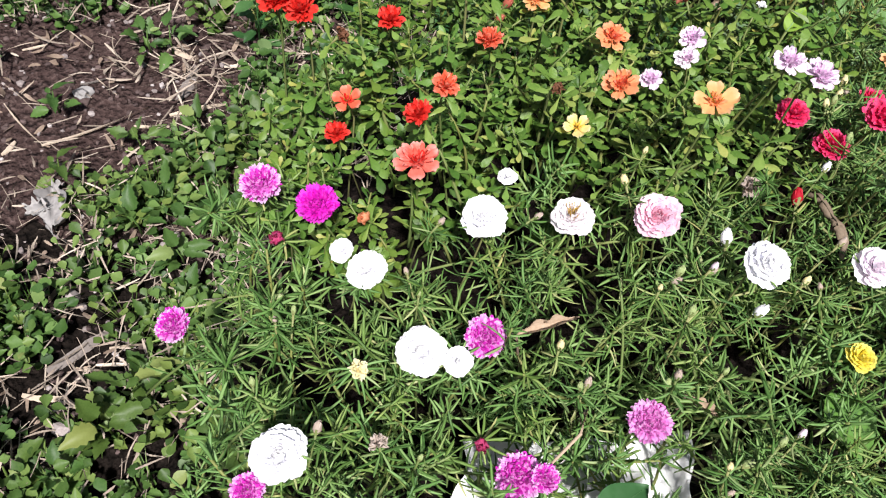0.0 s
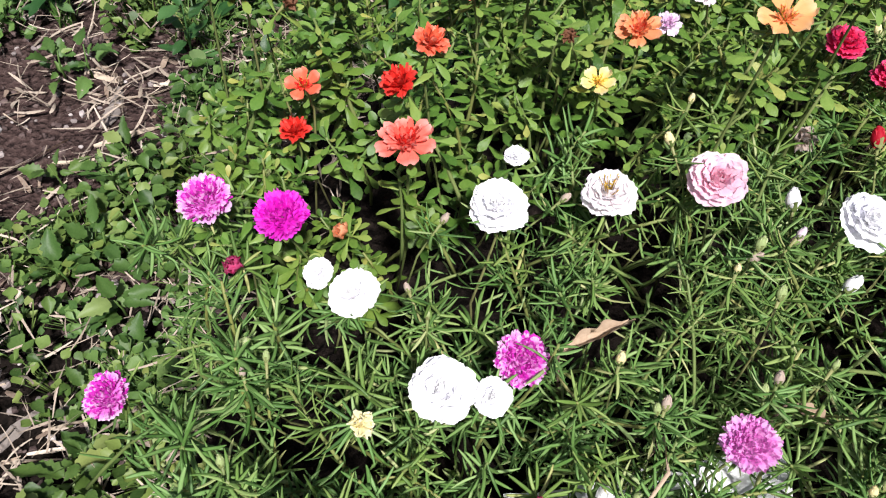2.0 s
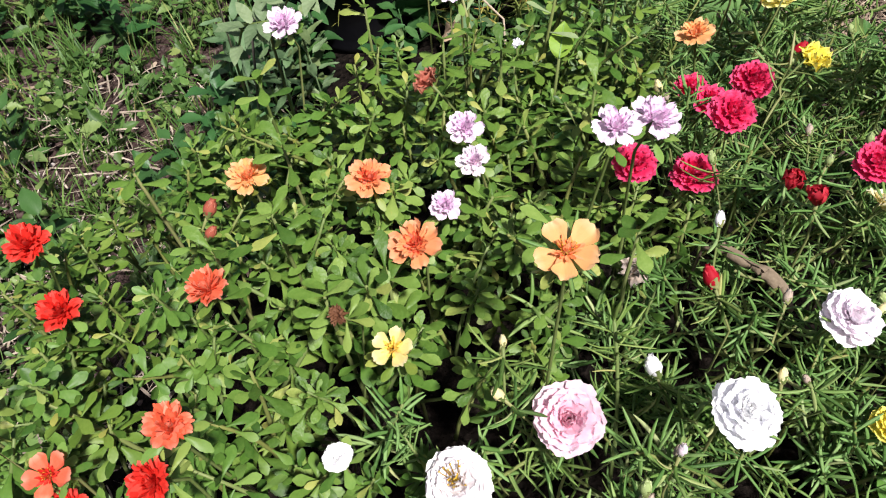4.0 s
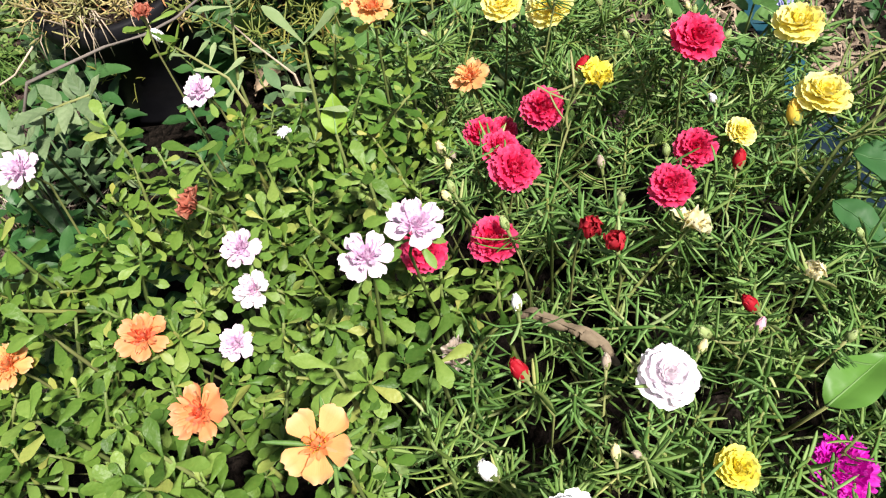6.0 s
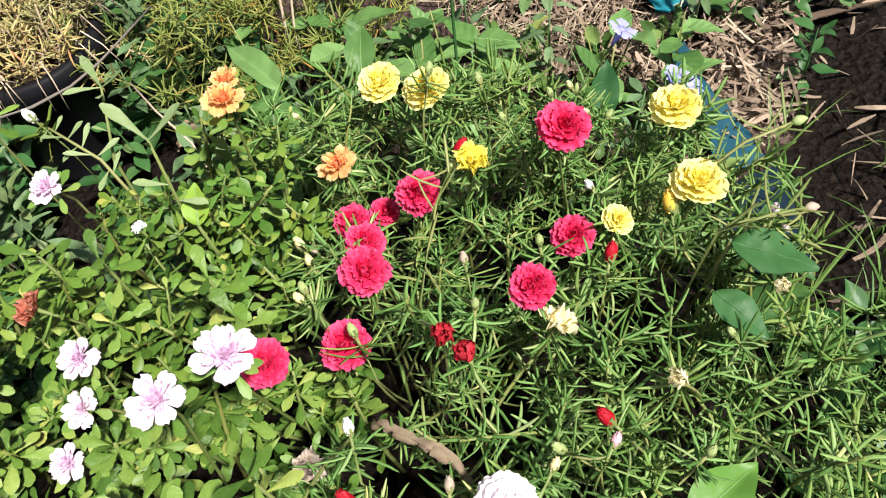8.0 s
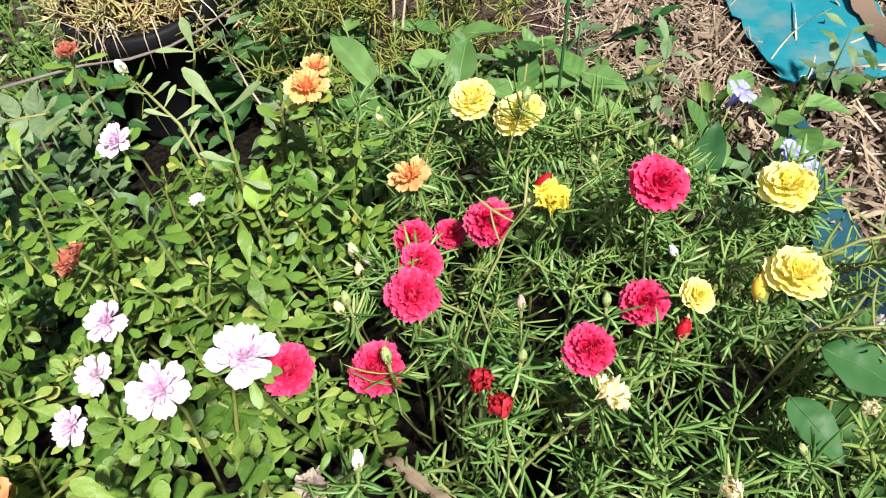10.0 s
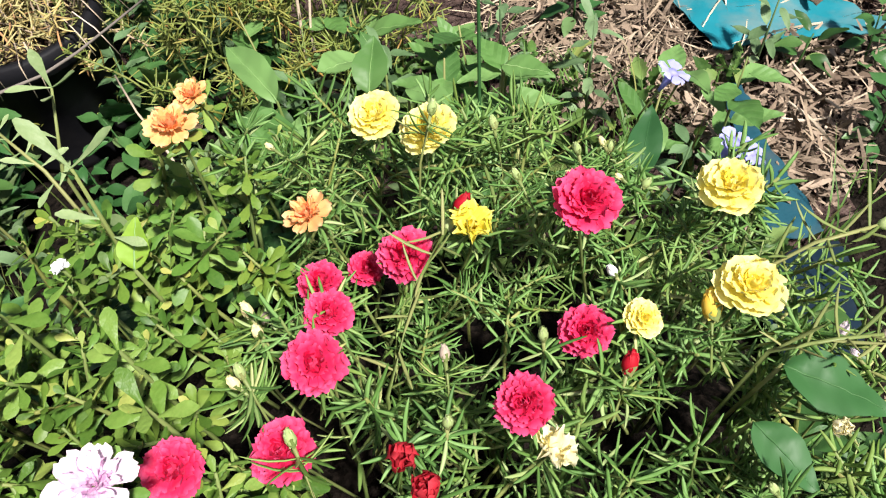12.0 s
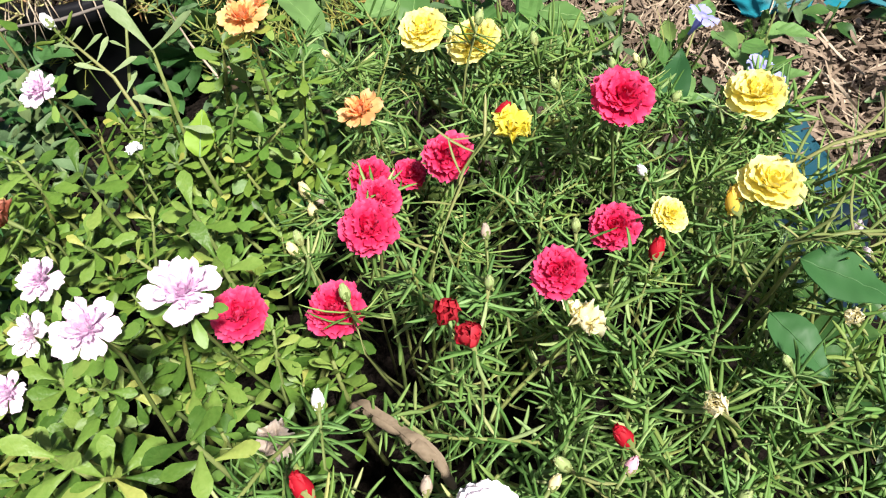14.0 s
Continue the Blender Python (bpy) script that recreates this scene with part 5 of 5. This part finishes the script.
def big_leaf(base, tip, width, mat, label, fold=0.08, bend=-0.1):
    a, b = Vector(base), Vector(tip)
    le = (b - a).length
    ob = thing("vine_leaf", base, label, "leaf")
    v, f = ovate_shape(le, width, bend, fold, 0.0, 4, 16, 8, 0.7)

    def swell(x, y):
        return 0.09 * width * noise.noise((x * 70, y * 55, base[0] * 90)) + 0.04 * width * abs(math.sin(y / le * 15 - abs(x) / width * 5))

    v = [(x, y, z + swell(x, y)) for x, y, z in v]
    low = [(x, y, z - 0.0008) for x, y, z in v]
    k = len(v)
    piece("blade", mesh_of("blade", v + low, f + [tuple(reversed([i + k for i in q])) for q in f], mat), ob, turn_to(b - a))
    rib = [(0, le * t / 16, bend * le * t * t / 256 + swell(0, le * t / 16)) for t in range(17)]
    piece("midrib", mesh_of("midrib", *tube(rib, [0.0008 - 0.00004 * t for t in range(17)], 5), mat if mat == DEEP else RIB), ob, turn_to(b - a))
    fx, fy = base[0] - 0.02, base[1] + 0.01
    stalk_to(ob, base, (fx, fy, soil_height(fx, fy) - 0.004))


big_leaf((0.308, 0.069, 0.27), (0.352, 0.038, 0.268), 0.031, DEEP, "smooth dark green oval leaf beside the bed", 0.03)
big_leaf((0.291, 0.05, 0.25), (0.311, 0.012, 0.246), 0.024, DEEP, "dark green oval leaf half hidden by needle foliage", 0.05)
big_leaf((0.217, -0.077, 0.248), (0.266, -0.057, 0.252), 0.028, MIDLEAF, "light green broad leaf under the moss rose", 0.12)
big_leaf((0.155, -0.112, 0.218), (0.195, -0.155, 0.222), 0.04, MIDLEAF, "light green broad leaf near the white blooms", 0.12)
big_leaf((0.036, -0.318, 0.24), (0.056, -0.275, 0.244), 0.03, DEEP, "glossy deep green leaf at the bed's edge", 0.05)
big_leaf((0.036, 0.405, 0.195), (-0.009, 0.486, 0.205), 0.03, BROAD, "long pale green leaf of a tall weed", 0.3)
big_leaf((0.034, 0.398, 0.19), (0.008, 0.372, 0.2), 0.014, BROAD, "narrow pale green leaf of a tall weed", 0.3)
big_leaf((0.114, 0.391, 0.2), (0.125, 0.435, 0.225), 0.03, BROAD, "pale green upright weed leaf behind yellow blooms", 0.15)
for base, tip, w in (((0.106, 0.498, 0.15), (0.067, 0.469, 0.17), 0.036), ((0.146, 0.411, 0.18), (0.183, 0.377, 0.19), 0.026), ((0.001, 0.404, 0.185), (0.051, 0.372, 0.195), 0.024),
                     ((0.114, 0.573, 0.12), (0.17, 0.548, 0.15), 0.03), ((0.241, 0.461, 0.14), (0.283, 0.434, 0.15), 0.03),
                     ((0.279, 0.258, 0.2), (0.319, 0.253, 0.2), 0.022), ((0.128, 0.492, 0.13), (0.11, 0.53, 0.16), 0.022), ((0.436, 0.484, 0.08), (0.44, 0.433, 0.1), 0.022)):
    big_leaf(base, tip, w, BROAD, "broad green weed leaf behind the bed", 0.14)
big_leaf((0.308, 0.272, 0.18), (0.335, 0.33, 0.2), 0.026, DEEP, "dull dark green weed leaf behind the bed", 0.14)
big_leaf((0.23, 0.41, 0.19), (0.265, 0.385, 0.2), 0.028, BROAD, "fresh green weed leaf lit from above", 0.1)


def recoloured_needle(k):
    return mesh_of("needle", *needle_shape(0.02 + 0.003 * k, 0.0019, 0.15 * k - 0.1), STALK_ONE)


def bare_stem(points, label, mat, thick):
    ob = thing("bare_stem", points[0], label, "stem")
    pts = [Vector(p) - Vector(points[0]) for p in points]
    piece("stem", mesh_of("stem", *tube(pts, [thick * (1 - 0.4 * i / len(pts)) for i in range(len(pts))], 6), mat), ob)


def soil_pt(x, y):
    return (x, y, soil_height(x, y) - 0.004)


ONE_NEEDLE = [recoloured_needle(k) for k in range(3)]


def reaching_stem(points, label, colour):
    """A stem that leans out of the bed, with needle leaves along it and a bud at its tip."""
    r = random.Random(len(label))
    ob = thing("leaning_stem", points[0], label, "stem", "leaning stems with buds")
    pts = [Vector(p) - Vector(points[0]) for p in points]
    piece("stem", mesh_of("stem", *tube(pts, [0.0013, 0.0012, 0.0011, 0.001], 6), STALK_ONE), ob)
    for i in range(15):
        t = 0.25 + 0.75 * i / 14
        k = min(len(pts) - 2, int(t * (len(pts) - 1)))
        p = pts[k].lerp(pts[k + 1], t * (len(pts) - 1) - k)
        piece("needle", ONE_NEEDLE[i % 3], ob, Matrix.Translation(p) @ set_at(i * 2.4, r.uniform(0, 50)) @ Matrix.Scale(r.uniform(0.8, 1.2), 4))
    tip = turn_to(pts[-1] - pts[-2]) @ Matrix.Rotation(radians(-90), 4, "X")
    body = tube([(0, 0, -0.3), (0, 0, 0.3), (0, 0, 1.0), (0.05, 0, 1.7), (0.15, 0, 2.3), (0.25, 0.1, 2.8)], [0.35, 0.85, 1.05, 0.85, 0.5, 0.08], 8)
    piece("bud", mesh_of("bud", *body, TUFT[colour]), ob, Matrix.Translation(pts[-1]) @ tip @ Matrix.Scale(0.0032, 4), "closed pale green bud" if colour == "green" else "faded beige bud")


reaching_stem([soil_pt(0.1, 0.05), (0.11, 0.088, 0.268), (0.134, 0.135, 0.295), (0.155, 0.172, 0.29)], "brownish stem with needle leaves among red blooms", "green")
reaching_stem([soil_pt(0.26, 0.1), (0.29, 0.11, 0.28), (0.33, 0.112, 0.31), (0.36, 0.112, 0.316)], "green stem with a bud reaching out over the mulch", "green")
reaching_stem([soil_pt(0.27, 0.07), (0.3, 0.073, 0.28), (0.33, 0.07, 0.288), (0.355, 0.07, 0.284)], "green stem with a faded bud reaching out beside a dark leaf", "faded")
bare_stem([soil_pt(0.2, 0.38), (0.203, 0.385, 0.12), (0.21, 0.4, 0.25), (0.215, 0.42, 0.36)], "dark upright grass stalk behind yellow blooms", DEEP, 0.0018)
bare_stem([soil_pt(0.0, -0.24), (-0.005, -0.25, 0.24), (-0.002, -0.28, 0.265), (-0.01, -0.31, 0.255)], "reddish bare stem above the white sack", DRYLEAF, 0.0014)
bare_stem([soil_pt(-0.35, 0.36), (-0.31, 0.358, 0.2), (-0.268, 0.357, 0.262), (-0.2, 0.375, 0.265), (-0.172, 0.4, 0.25), (-0.148, 0.435, 0.235), (-0.126, 0.465, 0.23), (-0.11, 0.525, 0.212), (-0.09, 0.6, 0.19)], "thin grey cane leaning across the black pot", CANE, 0.0017)


# ---- the pot with its dried plant ----
def recoloured(me, mat):
    out = me.copy()
    out.materials[0] = mat
    return out


def plant_pot(cx, cy, r0, r1, high):
    ob = thing("plant_pot", (cx, cy, soil_height(cx, cy) - 0.004), "black plastic plant pot with a rolled rim", "plant pot")
    sides, prof = 40, [(0.0, 0.0), (r0, 0.0), (r0 + 0.004, 0.02), (r1 - 0.006, high - 0.03), (r1, high - 0.028), (r1 + 0.006, high - 0.024), (r1 + 0.006, high - 0.003), (r1 + 0.002, high), (r1 - 0.006, high - 0.002), (r1 - 0.01, high - 0.04), (r0, 0.03)]
    vs = [(q * math.cos(2 * math.pi * i / sides), q * math.sin(2 * math.pi * i / sides), z) for q, z in prof for i in range(sides)]
    fs = [(k * sides + i, k * sides + (i + 1) % sides, (k + 1) * sides + (i + 1) % sides, (k + 1) * sides + i) for k in range(len(prof) - 1) for i in range(sides)]
    piece("body", mesh_of("body", vs, fs, BLACK), ob)
    fill = [((r1 - 0.012) * math.cos(2 * math.pi * i / 24), (r1 - 0.012) * math.sin(2 * math.pi * i / 24), high - 0.03) for i in range(24)] + [(0, 0, high - 0.015)]
    piece("potting_soil", mesh_of("potting_soil", fill, [(i, (i + 1) % 24, 24) for i in range(24)], SOIL), ob, None, "dark potting soil")
    return ob


plant_pot(-0.253, 0.631, 0.074, 0.086, 0.172)
DRY_SHOOTS = [(recoloured(s, STRAW), recoloured(l, DRYMOSS), le) for s, l, le in MOSS[:6]]
YELLOWED = leaf_mat("yellowed_needle", (0.14, 0.15, 0.035), (0.25, 0.26, 0.06), (0.38, 0.36, 0.11), (0.4, 0.2, 0.06), 0.5)
YELLOW_SHOOTS = [(recoloured(s, STALK), recoloured(l, YELLOWED), le) for s, l, le in MOSS[4:10]]


def shoots_on(ob, pool, spots, r, tilt):
    for x, y, z in spots:
        stem, leaves, le = pool[r.randrange(len(pool))]
        lean = Matrix.Rotation(radians(r.gauss(0, tilt)), 4, "X") @ Matrix.Rotation(radians(r.gauss(0, tilt)), 4, "Y") @ Matrix.Rotation(r.uniform(0, 6.28), 4, "Z")
        m = Matrix.Translation(Vector((x, y, z)) - ob.location) @ lean
        sh = piece("shoot", stem, ob, m)
        piece("foliage", leaves, sh)


def pot_plant():
    r = random.Random(61)
    ob = thing("potted_moss_rose", (-0.253, 0.631, 0.14), "dried yellow moss rose overflowing a black pot", "plant")
    spots = []
    for i in range(120):
        a, q = r.uniform(0, 6.28), 0.066 * math.sqrt(r.random())
        spots.append((-0.262 + q * math.cos(a), 0.65 + q * math.sin(a), 0.115))
    shoots_on(ob, DRY_SHOOTS, spots, r, 27)
    for i in range(22):
        a = r.uniform(-2.4, 0.6)
        p = Vector((0.08 * math.cos(a), 0.08 * math.sin(a), 0.03))
        d = Vector((math.cos(a + r.uniform(-0.9, 0.9)), math.sin(a), 0)) * r.uniform(0.014, 0.045)
        path = [p, p + d * 0.4 + Vector((0, 0, 0.022)), p + d * 0.8 + Vector((0, 0, 0.006)), p + d + Vector((r.uniform(-0.01, 0.01), 0, -r.uniform(0.01, 0.035)))]
        piece("strand", mesh_of("strand", *tube(path, [0.0012, 0.001, 0.0008, 0.0004], 4), STRAW_ONE), ob)
    for k in range(3):
        cx, cy = (-0.085 + 0.09 * k, 0.65 + 0.05 * (k % 2))
        ob = thing("yellowed_plant", (cx, cy, soil_height(cx, cy)), "yellowing bushy plant behind the bed", "plant", "yellowing plants behind the bed")
        spots = [(cx + r.gauss(0, 0.045), cy + r.gauss(0, 0.05), soil_height(cx, cy) + r.uniform(0.0, 0.1)) for i in range(34)]
        shoots_on(ob, YELLOW_SHOOTS, spots, r, 25)


pot_plant()


PALE = leaf_mat("pale_sprig_leaf", (0.17, 0.23, 0.1), (0.26, 0.33, 0.16), (0.37, 0.43, 0.24), None, 0.5, island=False)
BLADE = [mesh_of("leaf", *spoon_shape(1.0, RND.uniform(0.26, 0.36), RND.uniform(-0.15, 0.2), 0.03, 0.15), PALE) for _ in range(4)]
LUCENT = leaf_mat("lucent_leaf", (0.2, 0.36, 0.05), (0.28, 0.44, 0.06), (0.36, 0.5, 0.08), None, 0.5, island=False, share=0.45)


def sprig(path, whorls, label, mat=None, blades=BLADE):
    """An upright shoot: a thin stem through path, and leaves (share of the height, length, compass degrees, lift)."""
    ob = thing("purslane_sprig", (path[0][0], path[0][1], soil_height(path[0][0], path[0][1]) - 0.003), label, "plant", "upright purslane sprigs")
    pts = [Vector(p) - ob.location for p in path]
    piece("stem", mesh_of("stem", *tube(pts, [0.0016, 0.0015, 0.0013, 0.0009][:len(pts)], 6), mat or STALK_ONE), ob)
    n = len(pts) - 1
    for k, (t, le, ang, lift) in enumerate(whorls):
        i = min(n - 1, int(t * n))
        p = pts[i].lerp(pts[i + 1], t * n - i)
        piece("leaf", blades[k % 4], ob, Matrix.Translation(p) @ set_at(radians(ang), lift) @ Matrix.Scale(le, 4))


sprig([(-0.086, 0.275, 0.1), (-0.087, 0.276, 0.2), (-0.085, 0.28, 0.275), (-0.072, 0.305, 0.322)], [(1.0, 0.026, 100, 20), (1.0, 0.024, -100, 25), (1.0, 0.025, 20, 65), (0.97, 0.02, 190, 30), (0.8, 0.012, 80, 40)], "slim pale sprig with three leaves at its tip")
sprig([(-0.03, 0.18, 0.1), (-0.03, 0.185, 0.2), (-0.025, 0.187, 0.3), (-0.018, 0.184, 0.368)], [(1.0, 0.032, 50, 50), (1.0, 0.03, -75, 25), (0.97, 0.012, 180, 60), (0.8, 0.022, 95, 30), (0.72, 0.024, -120, 15), (0.62, 0.024, 150, 20), (0.55, 0.022, -40, 15)], "tall purslane sprig forking into two long leaves", STALK)
sprig([(-0.07, 0.24, 0.1), (-0.075, 0.255, 0.22), (-0.09, 0.272, 0.285), (-0.131, 0.314, 0.298)], [(0.95, 0.014, 160, 10), (0.92, 0.014, -30, 10), (0.87, 0.016, 110, 35), (0.85, 0.018, -60, 20), (0.79, 0.018, 150, 15), (0.77, 0.02, -30, 20), (0.71, 0.02, 100, 35), (0.69, 0.022, -70, 15), (0.62, 0.02, 160, 5), (0.6, 0.02, -20, 10)], "leaning purslane sprig below a white bud")
SAGE_ONE = leaf_mat("sage_leaf_single", (0.1, 0.15, 0.075), (0.16, 0.215, 0.115), (0.23, 0.285, 0.16), None, 0.55, island=False, veins=0.12)
SAGE_BLADE = [mesh_of("leaf", *ovate_shape(1.0, 0.42 + 0.03 * k, -0.1 - 0.05 * k, 0.1, 0.0, k, 10, 4, 0.8), SAGE_ONE) for k in range(4)]
SAGE_LEAVES = [(1.0, 0.02, 300, 40), (0.96, 0.026, 20, 35), (0.94, 0.027, 200, 5), (0.88, 0.028, 340, 50), (0.85, 0.03, 170, -5), (0.8, 0.028, 40, 30), (0.76, 0.03, 220, 0), (0.7, 0.03, 120, 20), (0.64, 0.028, 280, 10), (0.58, 0.03, 60, 15), (0.5, 0.028, 180, 5)]
sprig([(-0.29, 0.35, 0.08), (-0.285, 0.335, 0.2), (-0.25, 0.315, 0.262), (-0.205, 0.305, 0.275)], SAGE_LEAVES, "leaning grey-green sprig with pointed leaves before the pot", None, SAGE_BLADE)
sprig([(-0.33, 0.33, 0.08), (-0.325, 0.325, 0.18), (-0.3, 0.31, 0.235), (-0.27, 0.295, 0.25)], SAGE_LEAVES, "leaning grey-green sprig with pointed leaves before the pot", None, SAGE_BLADE)
bare_stem([soil_pt(-0.37, 0.42), (-0.36, 0.415, 0.2), (-0.33, 0.36, 0.249), (-0.274, 0.36, 0.27), (-0.246, 0.36, 0.292)], "pale dry strand bending beside the black pot", STRAW_ONE, 0.0012)
for x, y, z, a in ((-0.16, 0.2, 0.33, 20), (-0.1, 0.15, 0.335, 80), (-0.23, 0.13, 0.32, 140), (-0.06, 0.13, 0.34, 200), (-0.2, 0.06, 0.325, 50), (-0.3, 0.05, 0.315, 120), (0.0, 0.1, 0.335, 10), (-0.222, -0.031, 0.335, 60), (-0.157, -0.058, 0.33, 110), (-0.126, -0.039, 0.33, 10), (-0.197, 0.003, 0.325, 160), (-0.036, -0.024, 0.345, 75), (0.012, -0.02, 0.335, 130), (0.012, 0.073, 0.33, 30)):
    sprig([(x + 0.01, y, 0.1), (x + 0.005, y + 0.003, 0.2), (x, y + 0.003, 0.28), (x, y, z)], [(1.0, 0.02, a, 40), (1.0, 0.019, a + 170, 30), (0.97, 0.014, a + 80, 60), (0.93, 0.021, a + 60, 15), (0.91, 0.02, a + 240, 20), (0.86, 0.021, a - 20, 10), (0.84, 0.021, a + 150, 10)], "upright purslane sprig with spoon-shaped leaves", None, SPOON_MESH)
big_leaf((-0.016, 0.172, 0.298), (-0.012, 0.194, 0.316), 0.018, LUCENT, "yellow-green leaf with sunlight shining through", 0.12)
big_leaf((-0.164, 0.575, 0.045), (-0.164, 0.545, 0.115), 0.05, DEEP, "rounded green leaf growing beside the black pot", 0.08)
big_leaf((-0.1, 0.57, 0.09), (-0.108, 0.53, 0.165), 0.035, BROAD, "oval green leaf among yellowing plants", 0.1)
bare_stem([soil_pt(-0.04, 0.34), (-0.052, 0.362, 0.197), (-0.085, 0.42, 0.195), (-0.113, 0.479, 0.19)], "pale dry stick leaning towards the pot", STRAW_ONE, 0.0013)
bare_stem([soil_pt(0.03, 0.6), (0.04, 0.62, 0.1), (0.05, 0.63, 0.19), (0.055, 0.65, 0.27)], "pale dry stalk behind the bed", STRAW_ONE, 0.0022)
bare_stem([soil_pt(0.045, 0.6), (0.05, 0.62, 0.1), (0.066, 0.63, 0.18), (0.07, 0.65, 0.25)], "pale dry stalk behind the bed", STRAW_ONE, 0.0018)
crumpled_leaf("curled_dry_leaf", (-0.13, 0.55, soil_height(-0.13, 0.55) + 0.02), (-0.09, 0.565, soil_height(-0.09, 0.565) + 0.03), 0.03, DRYLEAF, "brown crumpled dry leaf on dark soil", 0.6)


def small_buds():
    """Greenish buds standing among the needle leaves."""
    r = random.Random(77)
    made = 0
    while made < 64:
        x, y = r.uniform(-0.3, 0.36), r.uniform(-0.42, 0.24)
        if edge_distance(BED, x, y) < 0.02 or edge_distance(PURSLANE, x, y) > 0:
            continue
        if any(abs(bx - x) < 0.024 and -0.02 < by - y < 0.06 for bx, by, bz in PLACED):
            continue
        bloom("bud", r.choice(("green", "green", "green", "lemon", "faded", "blushlilac")), x, y, canopy(x, y) + r.uniform(-0.012, 0.006), r.uniform(0.006, 0.01))
        made += 1


small_buds()
